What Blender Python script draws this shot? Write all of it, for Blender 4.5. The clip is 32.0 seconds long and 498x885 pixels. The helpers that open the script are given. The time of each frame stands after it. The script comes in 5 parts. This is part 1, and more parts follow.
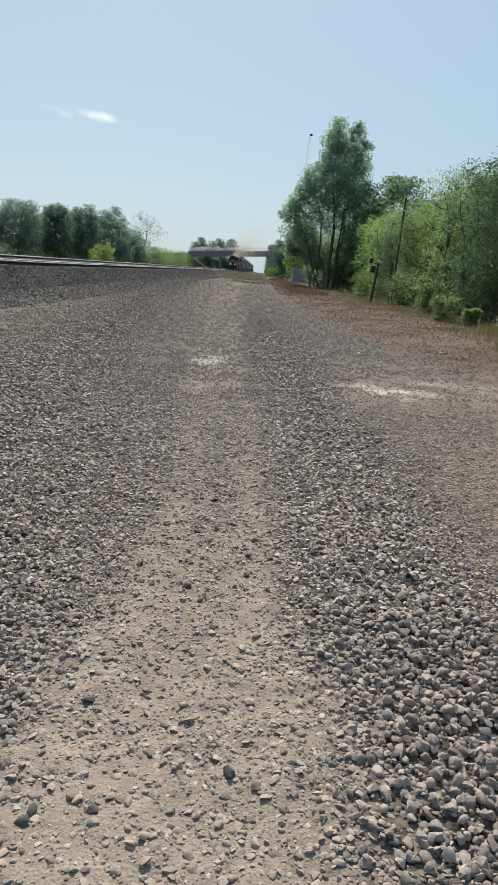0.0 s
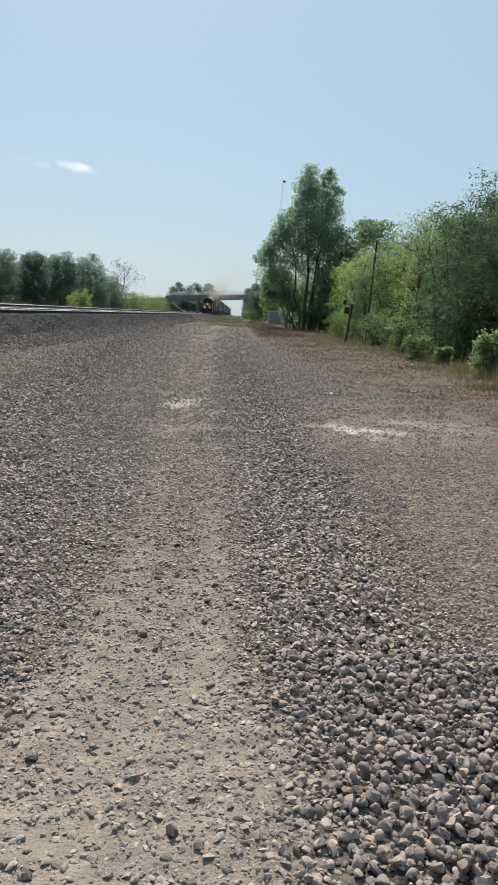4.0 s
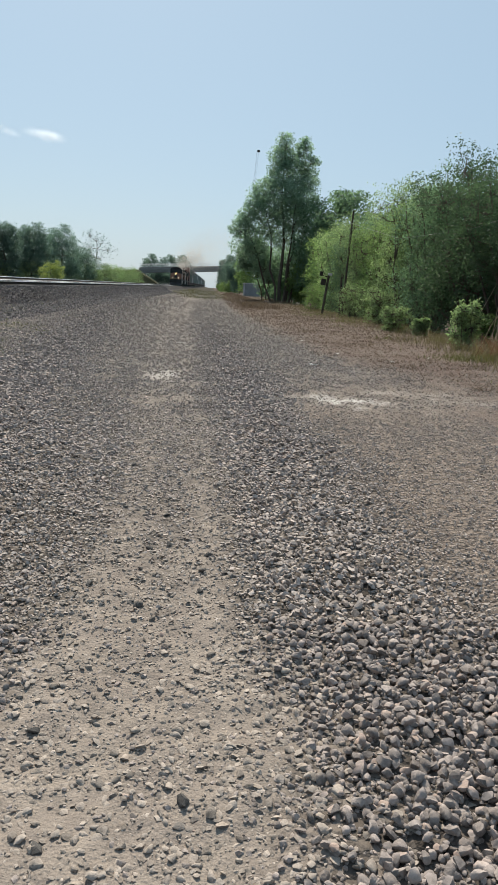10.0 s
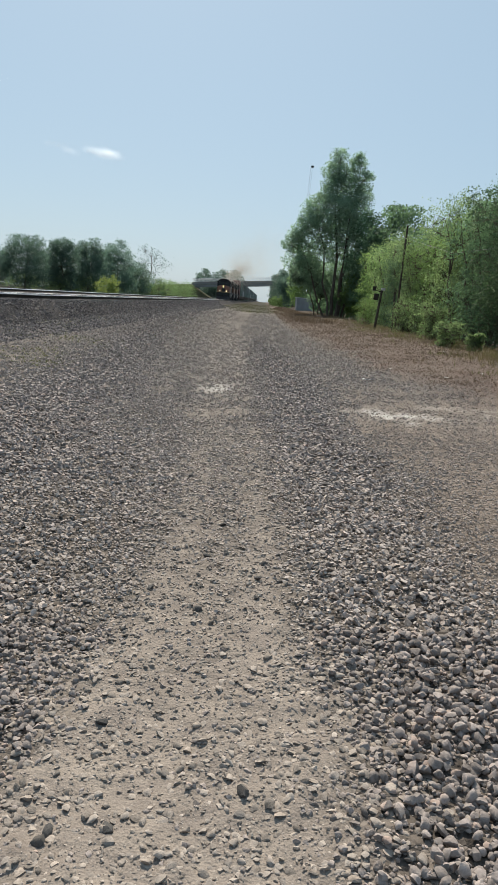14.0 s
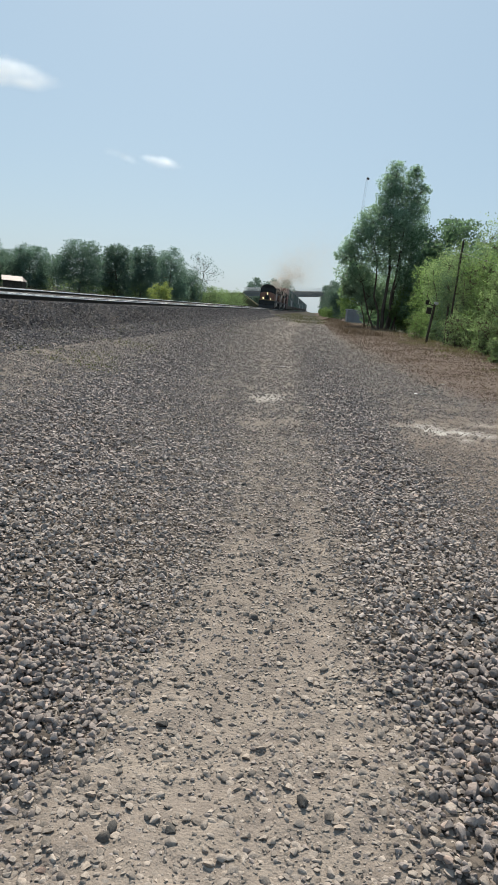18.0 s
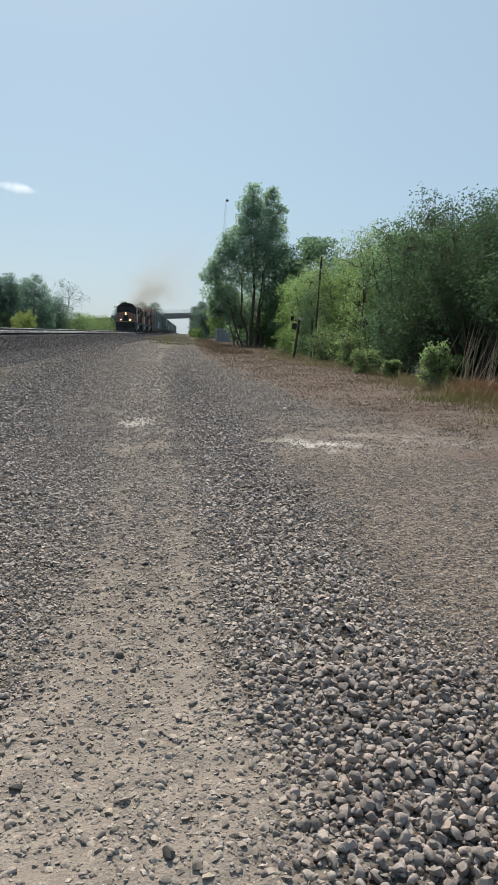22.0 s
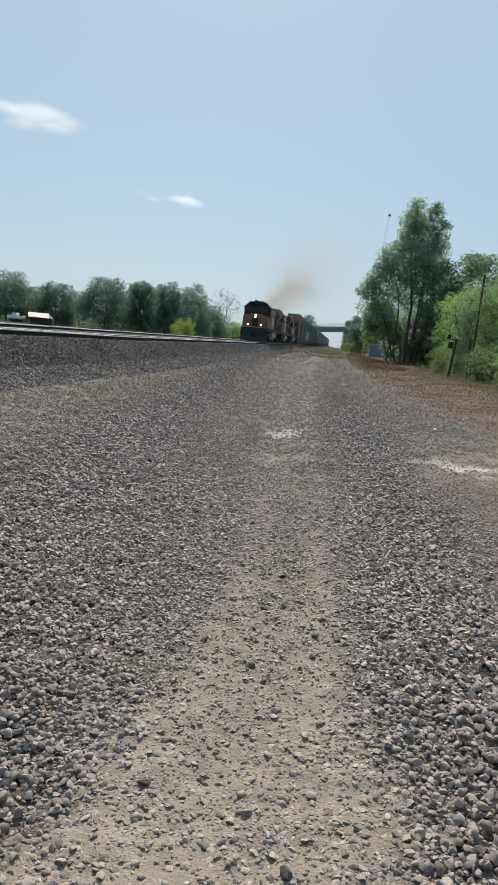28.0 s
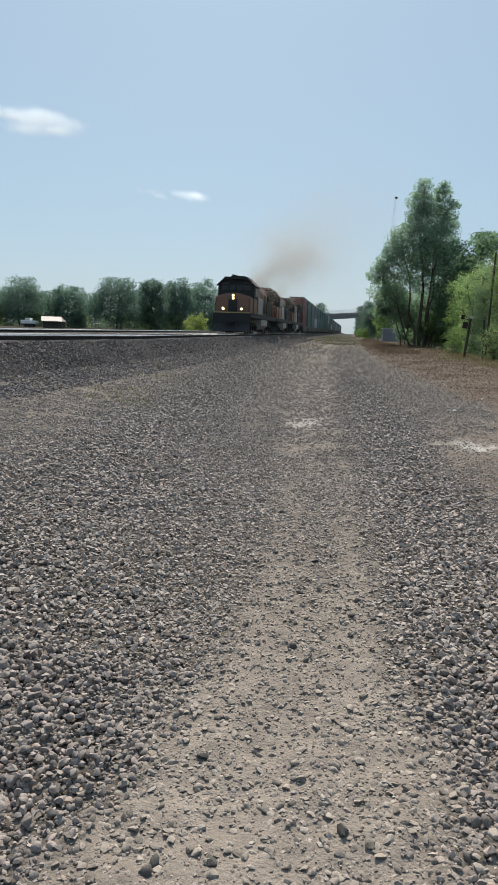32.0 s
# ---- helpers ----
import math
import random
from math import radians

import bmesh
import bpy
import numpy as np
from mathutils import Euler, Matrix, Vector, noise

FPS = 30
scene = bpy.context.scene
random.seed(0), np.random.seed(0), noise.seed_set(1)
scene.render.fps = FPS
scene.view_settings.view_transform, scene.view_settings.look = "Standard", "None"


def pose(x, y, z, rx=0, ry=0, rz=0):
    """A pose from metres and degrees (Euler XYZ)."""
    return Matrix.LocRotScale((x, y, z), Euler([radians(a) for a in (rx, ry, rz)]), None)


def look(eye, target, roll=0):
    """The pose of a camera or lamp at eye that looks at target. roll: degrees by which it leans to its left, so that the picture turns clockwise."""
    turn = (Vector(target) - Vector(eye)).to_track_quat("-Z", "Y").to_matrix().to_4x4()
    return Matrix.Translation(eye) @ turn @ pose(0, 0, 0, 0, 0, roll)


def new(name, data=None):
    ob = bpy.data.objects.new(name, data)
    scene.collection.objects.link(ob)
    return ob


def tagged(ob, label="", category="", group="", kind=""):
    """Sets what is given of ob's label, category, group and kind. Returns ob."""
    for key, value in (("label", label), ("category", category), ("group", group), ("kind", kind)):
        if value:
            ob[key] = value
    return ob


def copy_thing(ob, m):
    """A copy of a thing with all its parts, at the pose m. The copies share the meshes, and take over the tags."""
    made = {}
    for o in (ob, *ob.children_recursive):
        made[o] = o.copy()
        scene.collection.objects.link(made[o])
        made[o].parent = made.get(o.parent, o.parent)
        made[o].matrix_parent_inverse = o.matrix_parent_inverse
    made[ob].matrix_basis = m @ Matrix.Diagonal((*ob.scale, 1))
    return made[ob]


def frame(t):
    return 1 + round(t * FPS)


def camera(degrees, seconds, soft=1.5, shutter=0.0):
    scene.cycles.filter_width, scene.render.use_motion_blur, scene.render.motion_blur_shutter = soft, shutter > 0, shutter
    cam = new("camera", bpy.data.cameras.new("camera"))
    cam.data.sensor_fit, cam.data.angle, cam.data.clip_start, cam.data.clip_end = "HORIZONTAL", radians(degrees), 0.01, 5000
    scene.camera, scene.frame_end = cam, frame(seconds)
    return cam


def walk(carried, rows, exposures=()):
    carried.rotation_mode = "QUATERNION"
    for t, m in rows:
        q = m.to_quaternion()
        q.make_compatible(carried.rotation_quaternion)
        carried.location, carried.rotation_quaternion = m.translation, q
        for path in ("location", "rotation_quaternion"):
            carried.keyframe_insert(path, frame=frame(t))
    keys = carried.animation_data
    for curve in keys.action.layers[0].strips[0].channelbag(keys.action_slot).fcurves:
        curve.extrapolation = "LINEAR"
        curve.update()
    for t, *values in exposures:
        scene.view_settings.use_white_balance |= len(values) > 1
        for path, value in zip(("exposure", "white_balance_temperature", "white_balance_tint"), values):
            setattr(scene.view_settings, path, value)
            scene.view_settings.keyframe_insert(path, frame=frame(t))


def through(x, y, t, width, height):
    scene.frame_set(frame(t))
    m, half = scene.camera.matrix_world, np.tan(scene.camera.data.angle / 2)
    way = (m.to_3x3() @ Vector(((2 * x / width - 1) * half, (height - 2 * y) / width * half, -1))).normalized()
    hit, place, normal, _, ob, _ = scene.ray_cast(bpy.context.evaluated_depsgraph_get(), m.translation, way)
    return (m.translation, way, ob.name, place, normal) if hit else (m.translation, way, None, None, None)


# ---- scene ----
cam = camera(36.6, 32.0, soft=0.95)
PATH = [
    (0, (-0.07, 0.096, 1.521), (-0.06, 2.049, 1.087), 5.0),
    (0.5, (-0.088, 0.073, 1.525), (-0.074, 2.027, 1.1), 5.1),
    (1, (-0.093, 0.074, 1.521), (-0.094, 2.031, 1.104), 5.2),
    (1.5, (-0.076, 0.094, 1.518), (-0.076, 2.051, 1.103), 5.9),
    (2, (-0.059, 0.117, 1.502), (-0.061, 2.068, 1.066), 6.7),
    (2.5, (-0.019, 0.11, 1.519), (-0.025, 2.062, 1.083), 6.1),
    (3, (0.021, 0.111, 1.526), (0.027, 2.074, 1.147), 5.3),
    (3.5, (0.048, 0.119, 1.531), (0.086, 2.089, 1.191), 4.3),
    (5.5, (0.085, 0.095, 1.557), (0.148, 2.071, 1.249), 3.6),
    (6, (0.061, 0.126, 1.534), (0.106, 2.097, 1.199), 3.0),
    (6.5, (0.017, 0.141, 1.523), (0.009, 2.105, 1.145), 3.3),
    (7, (-0.004, 0.157, 1.492), (-0.037, 2.114, 1.078), 4.1),
    (7.5, (0.002, 0.165, 1.477), (-0.021, 2.118, 1.044), 3.8),
    (8, (0.022, 0.179, 1.491), (0.037, 2.137, 1.087), 3.6),
    (8.5, (0.019, 0.19, 1.496), (0.082, 2.149, 1.098), 3.9),
    (9, (-0.007, 0.19, 1.491), (0.062, 2.147, 1.082), 4.8),
    (9.5, (-0.014, 0.187, 1.486), (0.08, 2.146, 1.092), 4.4),
    (10, (-0.031, 0.187, 1.486), (0.09, 2.145, 1.098), 3.9),
    (10.5, (-0.037, 0.178, 1.494), (0.068, 2.141, 1.122), 3.8),
    (11, (-0.045, 0.178, 1.491), (0.033, 2.144, 1.131), 4.2),
    (11.5, (-0.041, 0.181, 1.487), (0.025, 2.146, 1.125), 4.4),
    (12, (-0.044, 0.17, 1.488), (-0.002, 2.136, 1.124), 4.1),
    (12.5, (-0.033, 0.167, 1.484), (-0.016, 2.134, 1.125), 3.8),
    (13, (-0.032, 0.14, 1.485), (-0.029, 2.108, 1.13), 3.7),
    (13.5, (-0.05, 0.087, 1.492), (-0.061, 2.053, 1.127), 3.7),
    (15.5, (-0.154, -0.006, 1.527), (-0.175, 1.965, 1.188), 5.5),
    (16, (-0.178, -0.011, 1.519), (-0.233, 1.959, 1.178), 5.5),
    (16.5, (-0.17, -0.004, 1.527), (-0.26, 1.964, 1.181), 5.1),
    (17, (-0.176, -0.001, 1.529), (-0.296, 1.965, 1.184), 5.0),
    (17.5, (-0.164, 0.006, 1.527), (-0.299, 1.971, 1.18), 4.4),
    (18, (-0.164, 0.005, 1.511), (-0.297, 1.97, 1.164), 5.6),
    (18.5, (-0.165, -0.011, 1.502), (-0.274, 1.954, 1.147), 6.1),
    (19, (-0.117, -0.018, 1.498), (-0.104, 1.95, 1.139), 4.7),
    (19.5, (-0.08, -0.013, 1.486), (0.07, 1.949, 1.128), 3.6),
    (20, (-0.081, 0.015, 1.494), (0.161, 1.971, 1.15), 3.9),
    (20.5, (-0.056, 0.052, 1.488), (0.262, 2.0, 1.167), 4.3),
    (21, (-0.053, 0.067, 1.508), (0.275, 2.015, 1.198), 3.3),
    (21.5, (-0.048, 0.083, 1.533), (0.215, 2.044, 1.242), 2.7),
    (22, (-0.039, 0.119, 1.517), (0.142, 2.092, 1.247), 2.7),
    (22.5, (-0.021, 0.157, 1.507), (0.079, 2.135, 1.227), 2.3),
    (23, (0.013, 0.172, 1.496), (0.084, 2.147, 1.191), 2.1),
    (23.5, (0.012, 0.167, 1.508), (0.075, 2.143, 1.206), 2.0),
    (24, (0.009, 0.179, 1.504), (0.06, 2.157, 1.209), 2.5),
    (24.5, (0.01, 0.177, 1.502), (0.046, 2.153, 1.194), 2.6),
    (26.5, (-0.034, 0.151, 1.517), (-0.107, 2.125, 1.205), 3.3),
    (27, (-0.048, 0.132, 1.532), (-0.148, 2.11, 1.253), 3.2),
    (27.5, (-0.056, 0.126, 1.536), (-0.186, 2.103, 1.268), 3.5),
    (28, (-0.047, 0.126, 1.534), (-0.251, 2.099, 1.271), 5.3),
    (28.5, (-0.061, 0.123, 1.545), (-0.367, 2.08, 1.268), 7.8),
    (29, (-0.136, 0.097, 1.557), (-0.508, 2.042, 1.278), 6.5),
    (29.5, (-0.162, 0.031, 1.553), (-0.522, 1.979, 1.279), 3.7),
    (30, (-0.15, -0.005, 1.548), (-0.487, 1.943, 1.248), 1.9),
    (30.5, (-0.134, -0.021, 1.544), (-0.447, 1.93, 1.237), 1.6),
    (31, (-0.13, -0.028, 1.553), (-0.422, 1.928, 1.258), 2.0),
    (31.5, (-0.117, -0.042, 1.548), (-0.395, 1.918, 1.26), 2.2),
    (32, (-0.092, -0.038, 1.548), (-0.342, 1.925, 1.261), 2.0),
]
walk(cam, [(t, look(eye, target, roll)) for t, eye, target, roll in PATH], [(0.0, 0.46, 6880, 7.6), (10.0, 0.45, 6810, 7.3), (13.0, 0.40, 6800, 7.3), (25.0, 0.41, 6720, 7.0), (32.0, 0.35, 6660, 7.0)])

# ---- light ----
SUN_AZ, SUN_EL = -10.0, 47.0          # degrees; azimuth from +y to the right
world = bpy.data.worlds.new("sky")
scene.world = world
world.use_nodes = True
wn = world.node_tree.nodes
sky = wn.new("ShaderNodeTexSky")
sky.sky_type = "NISHITA"
sky.sun_disc = False
sky.sun_elevation, sky.sun_rotation = radians(SUN_EL), radians(SUN_AZ)
sky.air_density, sky.dust_density, sky.ozone_density, sky.altitude = 1.0, 1.4, 1.8, 200
wn["Background"].inputs["Strength"].default_value = 0.076
haze = wn.new("ShaderNodeMix")
haze.data_type = "RGBA"
haze.inputs[0].default_value = 0.70
haze.inputs[7].default_value = (4.2, 6.0, 7.9, 1)          # the milky spring haze that thins the sky's blue
world.node_tree.links.new(sky.outputs["Color"], haze.inputs[6])
world.node_tree.links.new(haze.outputs[2], wn["Background"].inputs["Color"])
lamp = bpy.data.lights.new("sun", "SUN")
lamp.energy, lamp.angle, lamp.color = 5.0, radians(0.6), (1.0, 0.92, 0.82)
sun = new("sun", lamp)
sd = Vector((math.sin(radians(SUN_AZ)) * math.cos(radians(SUN_EL)), math.cos(radians(SUN_AZ)) * math.cos(radians(SUN_EL)), math.sin(radians(SUN_EL))))
sun.matrix_world = look(sd * 50, (0, 0, 0))


# ---- helpers of this scene ----
def mesh_of(name, verts, faces, mat=None, smooth=False, ridge=0):
    me = bpy.data.meshes.new(name)
    verts, faces = np.asarray(verts, np.float32), np.asarray(faces, np.int32)
    n, k = faces.shape
    me.vertices.add(len(verts))
    me.vertices.foreach_set("co", verts.ravel())
    me.loops.add(n * k)
    me.loops.foreach_set("vertex_index", faces.ravel())
    me.polygons.add(n)
    me.polygons.foreach_set("loop_start", np.arange(n, dtype=np.int32) * k)
    me.polygons.foreach_set("use_smooth", np.full(n, smooth, bool))
    me.update(calc_edges=True)
    if smooth and ridge:
        me.set_sharp_from_angle(angle=radians(ridge))
    if mat:
        me.materials.append(mat)
    return me


def part(name, shape, mat, parent=None, label="", at=None):
    """Links a bmesh or a mesh as one object under a thing or a part."""
    if isinstance(shape, bmesh.types.BMesh):
        me = bpy.data.meshes.new(name)
        shape.to_mesh(me)
        shape.free()
    else:
        me = shape
    if mat and not me.materials:
        me.materials.append(mat)
    ob = new(name, me)
    if parent:
        ob.parent = parent
    if at is not None:
        ob.matrix_basis = at
    if label:
        ob["label"] = label
    return ob


def thing(name, label, category, group="", kind="", at=None):
    ob = new(name)
    ob.empty_display_size = 0.2
    if at is not None:
        ob.matrix_basis = at
    return tagged(ob, label, category, group, kind)


def box(bm, x0, x1, y0, y1, z0, z1, bevel=0.0, turn=None):
    m = Matrix.Translation(((x0 + x1) / 2, (y0 + y1) / 2, (z0 + z1) / 2)) @ Matrix.Diagonal((x1 - x0, y1 - y0, z1 - z0, 1))
    if turn is not None:
        m = turn @ m
    geo = bmesh.ops.create_cube(bm, size=1.0, matrix=m)
    if bevel:
        edges = list({e for v in geo["verts"] for e in v.link_edges})
        bmesh.ops.bevel(bm, geom=edges, offset=bevel, segments=1, affect="EDGES")
    return bm


def boxes(*rows, bevel=0.0):
    bm = bmesh.new()
    for r in rows:
        box(bm, *r, bevel=bevel)
    return bm


def rod(bm, a, b, r0, r1=None, sides=8, caps=True):
    a, b = Vector(a), Vector(b)
    d = b - a
    m = Matrix.Translation((a + b) / 2) @ d.to_track_quat("Z", "Y").to_matrix().to_4x4()
    bmesh.ops.create_cone(bm, cap_ends=caps, segments=sides, radius1=r0, radius2=r0 if r1 is None else r1, depth=d.length, matrix=m)
    return bm


def rods(*rows, sides=8):
    bm = bmesh.new()
    for r in rows:
        rod(bm, *r, sides=sides)
    return bm


def prism(bm, outline, y0, y1):
    """An outline in x and z, drawn out from y0 to y1."""
    a = [bm.verts.new((x, y0, z)) for x, z in outline]
    b = [bm.verts.new((x, y1, z)) for x, z in outline]
    n = len(outline)
    bm.faces.new(a)
    bm.faces.new(b[::-1])
    for i in range(n):
        bm.faces.new((a[i], b[i], b[(i + 1) % n], a[(i + 1) % n]))
    bmesh.ops.recalc_face_normals(bm, faces=bm.faces)
    return bm


def prism_x(bm, outline, x0, x1):
    """An outline in y and z, drawn out from x0 to x1."""
    a = [bm.verts.new((x0, y, z)) for y, z in outline]
    b = [bm.verts.new((x1, y, z)) for y, z in outline]
    n = len(outline)
    bm.faces.new(a)
    bm.faces.new(b[::-1])
    for i in range(n):
        bm.faces.new((a[i], b[i], b[(i + 1) % n], a[(i + 1) % n]))
    bmesh.ops.recalc_face_normals(bm, faces=bm.faces)
    return bm


def vnoise(x, y, size, seed):
    """Smooth value noise from 0 to 1 on a grid of the given size."""
    x, y = np.asarray(x, float) / size, np.asarray(y, float) / size
    ix, iy = np.floor(x).astype(np.int64), np.floor(y).astype(np.int64)
    fx, fy = x - ix, y - iy
    fx, fy = fx * fx * (3 - 2 * fx), fy * fy * (3 - 2 * fy)

    def h(i, j):
        v = np.sin(i * 127.1 + j * 311.7 + seed * 74.7) * 43758.5453
        return v - np.floor(v)
    return (h(ix, iy) * (1 - fx) + h(ix + 1, iy) * fx) * (1 - fy) + (h(ix, iy + 1) * (1 - fx) + h(ix + 1, iy + 1) * fx) * fy


def step(a, b, v):
    v = np.clip((np.asarray(v, float) - a) / (b - a), 0, 1)
    return v * v * (3 - 2 * v)


# ---- materials ----
def mat_new(name):
    m = bpy.data.materials.new(name)
    m.use_nodes = True
    nt = m.node_tree
    return m, nt, nt.nodes["Principled BSDF"]


def node(nt, kind, **values):
    n = nt.nodes.new(kind)
    for k, v in values.items():
        if k in n.inputs:
            n.inputs[k].default_value = v
    return n


def ramp(nt, source, *stops):
    r = nt.nodes.new("ShaderNodeValToRGB")
    el = r.color_ramp.elements
    while len(el) < len(stops):
        el.new(0.5)
    for e, (p, c) in zip(el, stops):
        e.position, e.color = p, (*c, 1)
    nt.links.new(source, r.inputs["Fac"])
    return r.outputs["Color"]


def mix(nt, fac, a, b, blend="MIX"):
    m = nt.nodes.new("ShaderNodeMix")
    m.data_type, m.blend_type = "RGBA", blend
    for i, v in ((0, fac), (6, a), (7, b)):
        if isinstance(v, bpy.types.NodeSocket):
            nt.links.new(v, m.inputs[i])
        else:
            m.inputs[i].default_value = v if i == 0 else (*v, 1)
    return m.outputs[2]


def surface(name, dark, light, rough=0.7, metal=0.0, scale=3.0, fine=40.0, bump=0.15, rust=None, vary=0.0):
    """Painted, rusty, wooden or concrete surface: colour at two scales, fine relief, and a little variation from object to object."""
    m, nt, b = mat_new(name)
    tc = nt.nodes.new("ShaderNodeTexCoord")
    big = node(nt, "ShaderNodeTexNoise", Scale=scale, Detail=5.0, Roughness=0.6)
    small = node(nt, "ShaderNodeTexNoise", Scale=fine, Detail=3.0)
    for n in (big, small):
        nt.links.new(tc.outputs["Object"], n.inputs["Vector"])
    c = ramp(nt, big.outputs["Fac"], (0.3, dark), (0.7, light))
    c = mix(nt, 0.25, c, ramp(nt, small.outputs["Fac"], (0.35, tuple(v * 0.6 for v in dark)), (0.65, light)))
    if rust:
        streak = node(nt, "ShaderNodeTexNoise", Scale=scale * 2.3, Detail=8.0, Roughness=0.7)
        nt.links.new(tc.outputs["Object"], streak.inputs["Vector"])
        c = mix(nt, ramp(nt, streak.outputs["Fac"], (0.55, (0, 0, 0)), (0.72, (0.8, 0.8, 0.8))), c, rust)
    if vary:
        info = nt.nodes.new("ShaderNodeObjectInfo")
        hsv = nt.nodes.new("ShaderNodeHueSaturation")
        rng = nt.nodes.new("ShaderNodeMapRange")
        rng.inputs["To Min"].default_value, rng.inputs["To Max"].default_value = 1 - vary, 1 + vary
        nt.links.new(info.outputs["Random"], rng.inputs["Value"])
        nt.links.new(rng.outputs["Result"], hsv.inputs["Value"])
        nt.links.new(c, hsv.inputs["Color"])
        c = hsv.outputs["Color"]
    nt.links.new(c, b.inputs["Base Color"])
    b.inputs["Roughness"].default_value, b.inputs["Metallic"].default_value = rough, metal
    if rough > 0.78:
        b.inputs["Specular IOR Level"].default_value = 0.08
    if bump:
        bp = node(nt, "ShaderNodeBump", Strength=bump, Distance=0.02)
        nt.links.new(small.outputs["Fac"], bp.inputs["Height"])
        nt.links.new(bp.outputs["Normal"], b.inputs["Normal"])
    return m


def leaf_material(name, dark, light, through=0.45, shine=(1.0, 1.0, 0.65), lit=0.0):
    """Leaves: colour from leaf to leaf and from clump to clump, with light shining through."""
    m, nt, b = mat_new(name)
    geo = nt.nodes.new("ShaderNodeNewGeometry")
    tc = nt.nodes.new("ShaderNodeTexCoord")
    big = node(nt, "ShaderNodeTexNoise", Scale=0.55, Detail=3.0)
    nt.links.new(tc.outputs["Object"], big.inputs["Vector"])
    a = ramp(nt, geo.outputs["Random Per Island"], (0.0, dark), (1.0, light))
    c = mix(nt, 0.5, a, ramp(nt, big.outputs["Fac"], (0.35, dark), (0.65, light)))
    info = nt.nodes.new("ShaderNodeObjectInfo")
    hsv = nt.nodes.new("ShaderNodeHueSaturation")
    rng = nt.nodes.new("ShaderNodeMapRange")
    rng.inputs["To Min"].default_value, rng.inputs["To Max"].default_value = 0.8, 1.2
    nt.links.new(info.outputs["Random"], rng.inputs["Value"])
    nt.links.new(rng.outputs["Result"], hsv.inputs["Value"])
    nt.links.new(c, hsv.inputs["Color"])
    c = hsv.outputs["Color"]
    b.inputs["Roughness"].default_value = 0.6
    b.inputs["Specular IOR Level"].default_value = 0.15
    nt.links.new(c, b.inputs["Base Color"])
    # lit sets a glow added to the material itself
    b.inputs["Emission Color"].default_value, b.inputs["Emission Strength"].default_value = (1, 1, 1, 1), lit * 2
    tr = nt.nodes.new("ShaderNodeBsdfTranslucent")
    nt.links.new(mix(nt, 1.0, c, shine, "MULTIPLY"), tr.inputs["Color"])
    ms = nt.nodes.new("ShaderNodeMixShader")
    ms.inputs[0].default_value = through
    nt.links.new(b.outputs[0], ms.inputs[1])
    nt.links.new(tr.outputs[0], ms.inputs[2])
    nt.links.new(ms.outputs[0], nt.nodes["Material Output"].inputs["Surface"])
    return m


def glow(name, colour, strength):
    m, nt, b = mat_new(name)
    b.inputs["Base Color"].default_value = (*colour, 1)
    b.inputs["Emission Color"].default_value = (*colour, 1)
    b.inputs["Emission Strength"].default_value = strength
    return m


def stone_material(name, dark, light, tan, single=False):
    """Loose stones: each its own grey, some tan, with dusty tops and fine pits."""
    m, nt, b = mat_new(name)
    geo = nt.nodes.new("ShaderNodeNewGeometry")
    tc = nt.nodes.new("ShaderNodeTexCoord")
    pick = nt.nodes.new("ShaderNodeObjectInfo").outputs["Random"] if single else geo.outputs["Random Per Island"]
    c = ramp(nt, pick, (0.0, dark), (0.45, tuple((d + l) / 2 for d, l in zip(dark, light))), (0.88, light), (0.94, tan), (1.0, tuple(v * 1.25 for v in light)))
    n1 = node(nt, "ShaderNodeTexNoise", Scale=60.0, Detail=6.0, Roughness=0.65)
    n2 = node(nt, "ShaderNodeTexNoise", Scale=260.0, Detail=3.0)
    for n in (n1, n2):
        nt.links.new(tc.outputs["Object"], n.inputs["Vector"])
    c = mix(nt, 0.35, c, ramp(nt, n1.outputs["Fac"], (0.35, tuple(v * 0.55 for v in dark)), (0.65, light)))
    nt.links.new(c, b.inputs["Base Color"])
    b.inputs["Roughness"].default_value = 0.85
    b.inputs["Specular IOR Level"].default_value = 0.25
    bp = node(nt, "ShaderNodeBump", Strength=0.4, Distance=0.005)
    h = node(nt, "ShaderNodeMath")
    h.operation = "MULTIPLY_ADD"
    h.inputs[1].default_value = 2.5
    nt.links.new(n1.outputs["Fac"], h.inputs[0])
    nt.links.new(n2.outputs["Fac"], h.inputs[2])
    nt.links.new(h.outputs[0], bp.inputs["Height"])
    nt.links.new(bp.outputs["Normal"], b.inputs["Normal"])
    return m


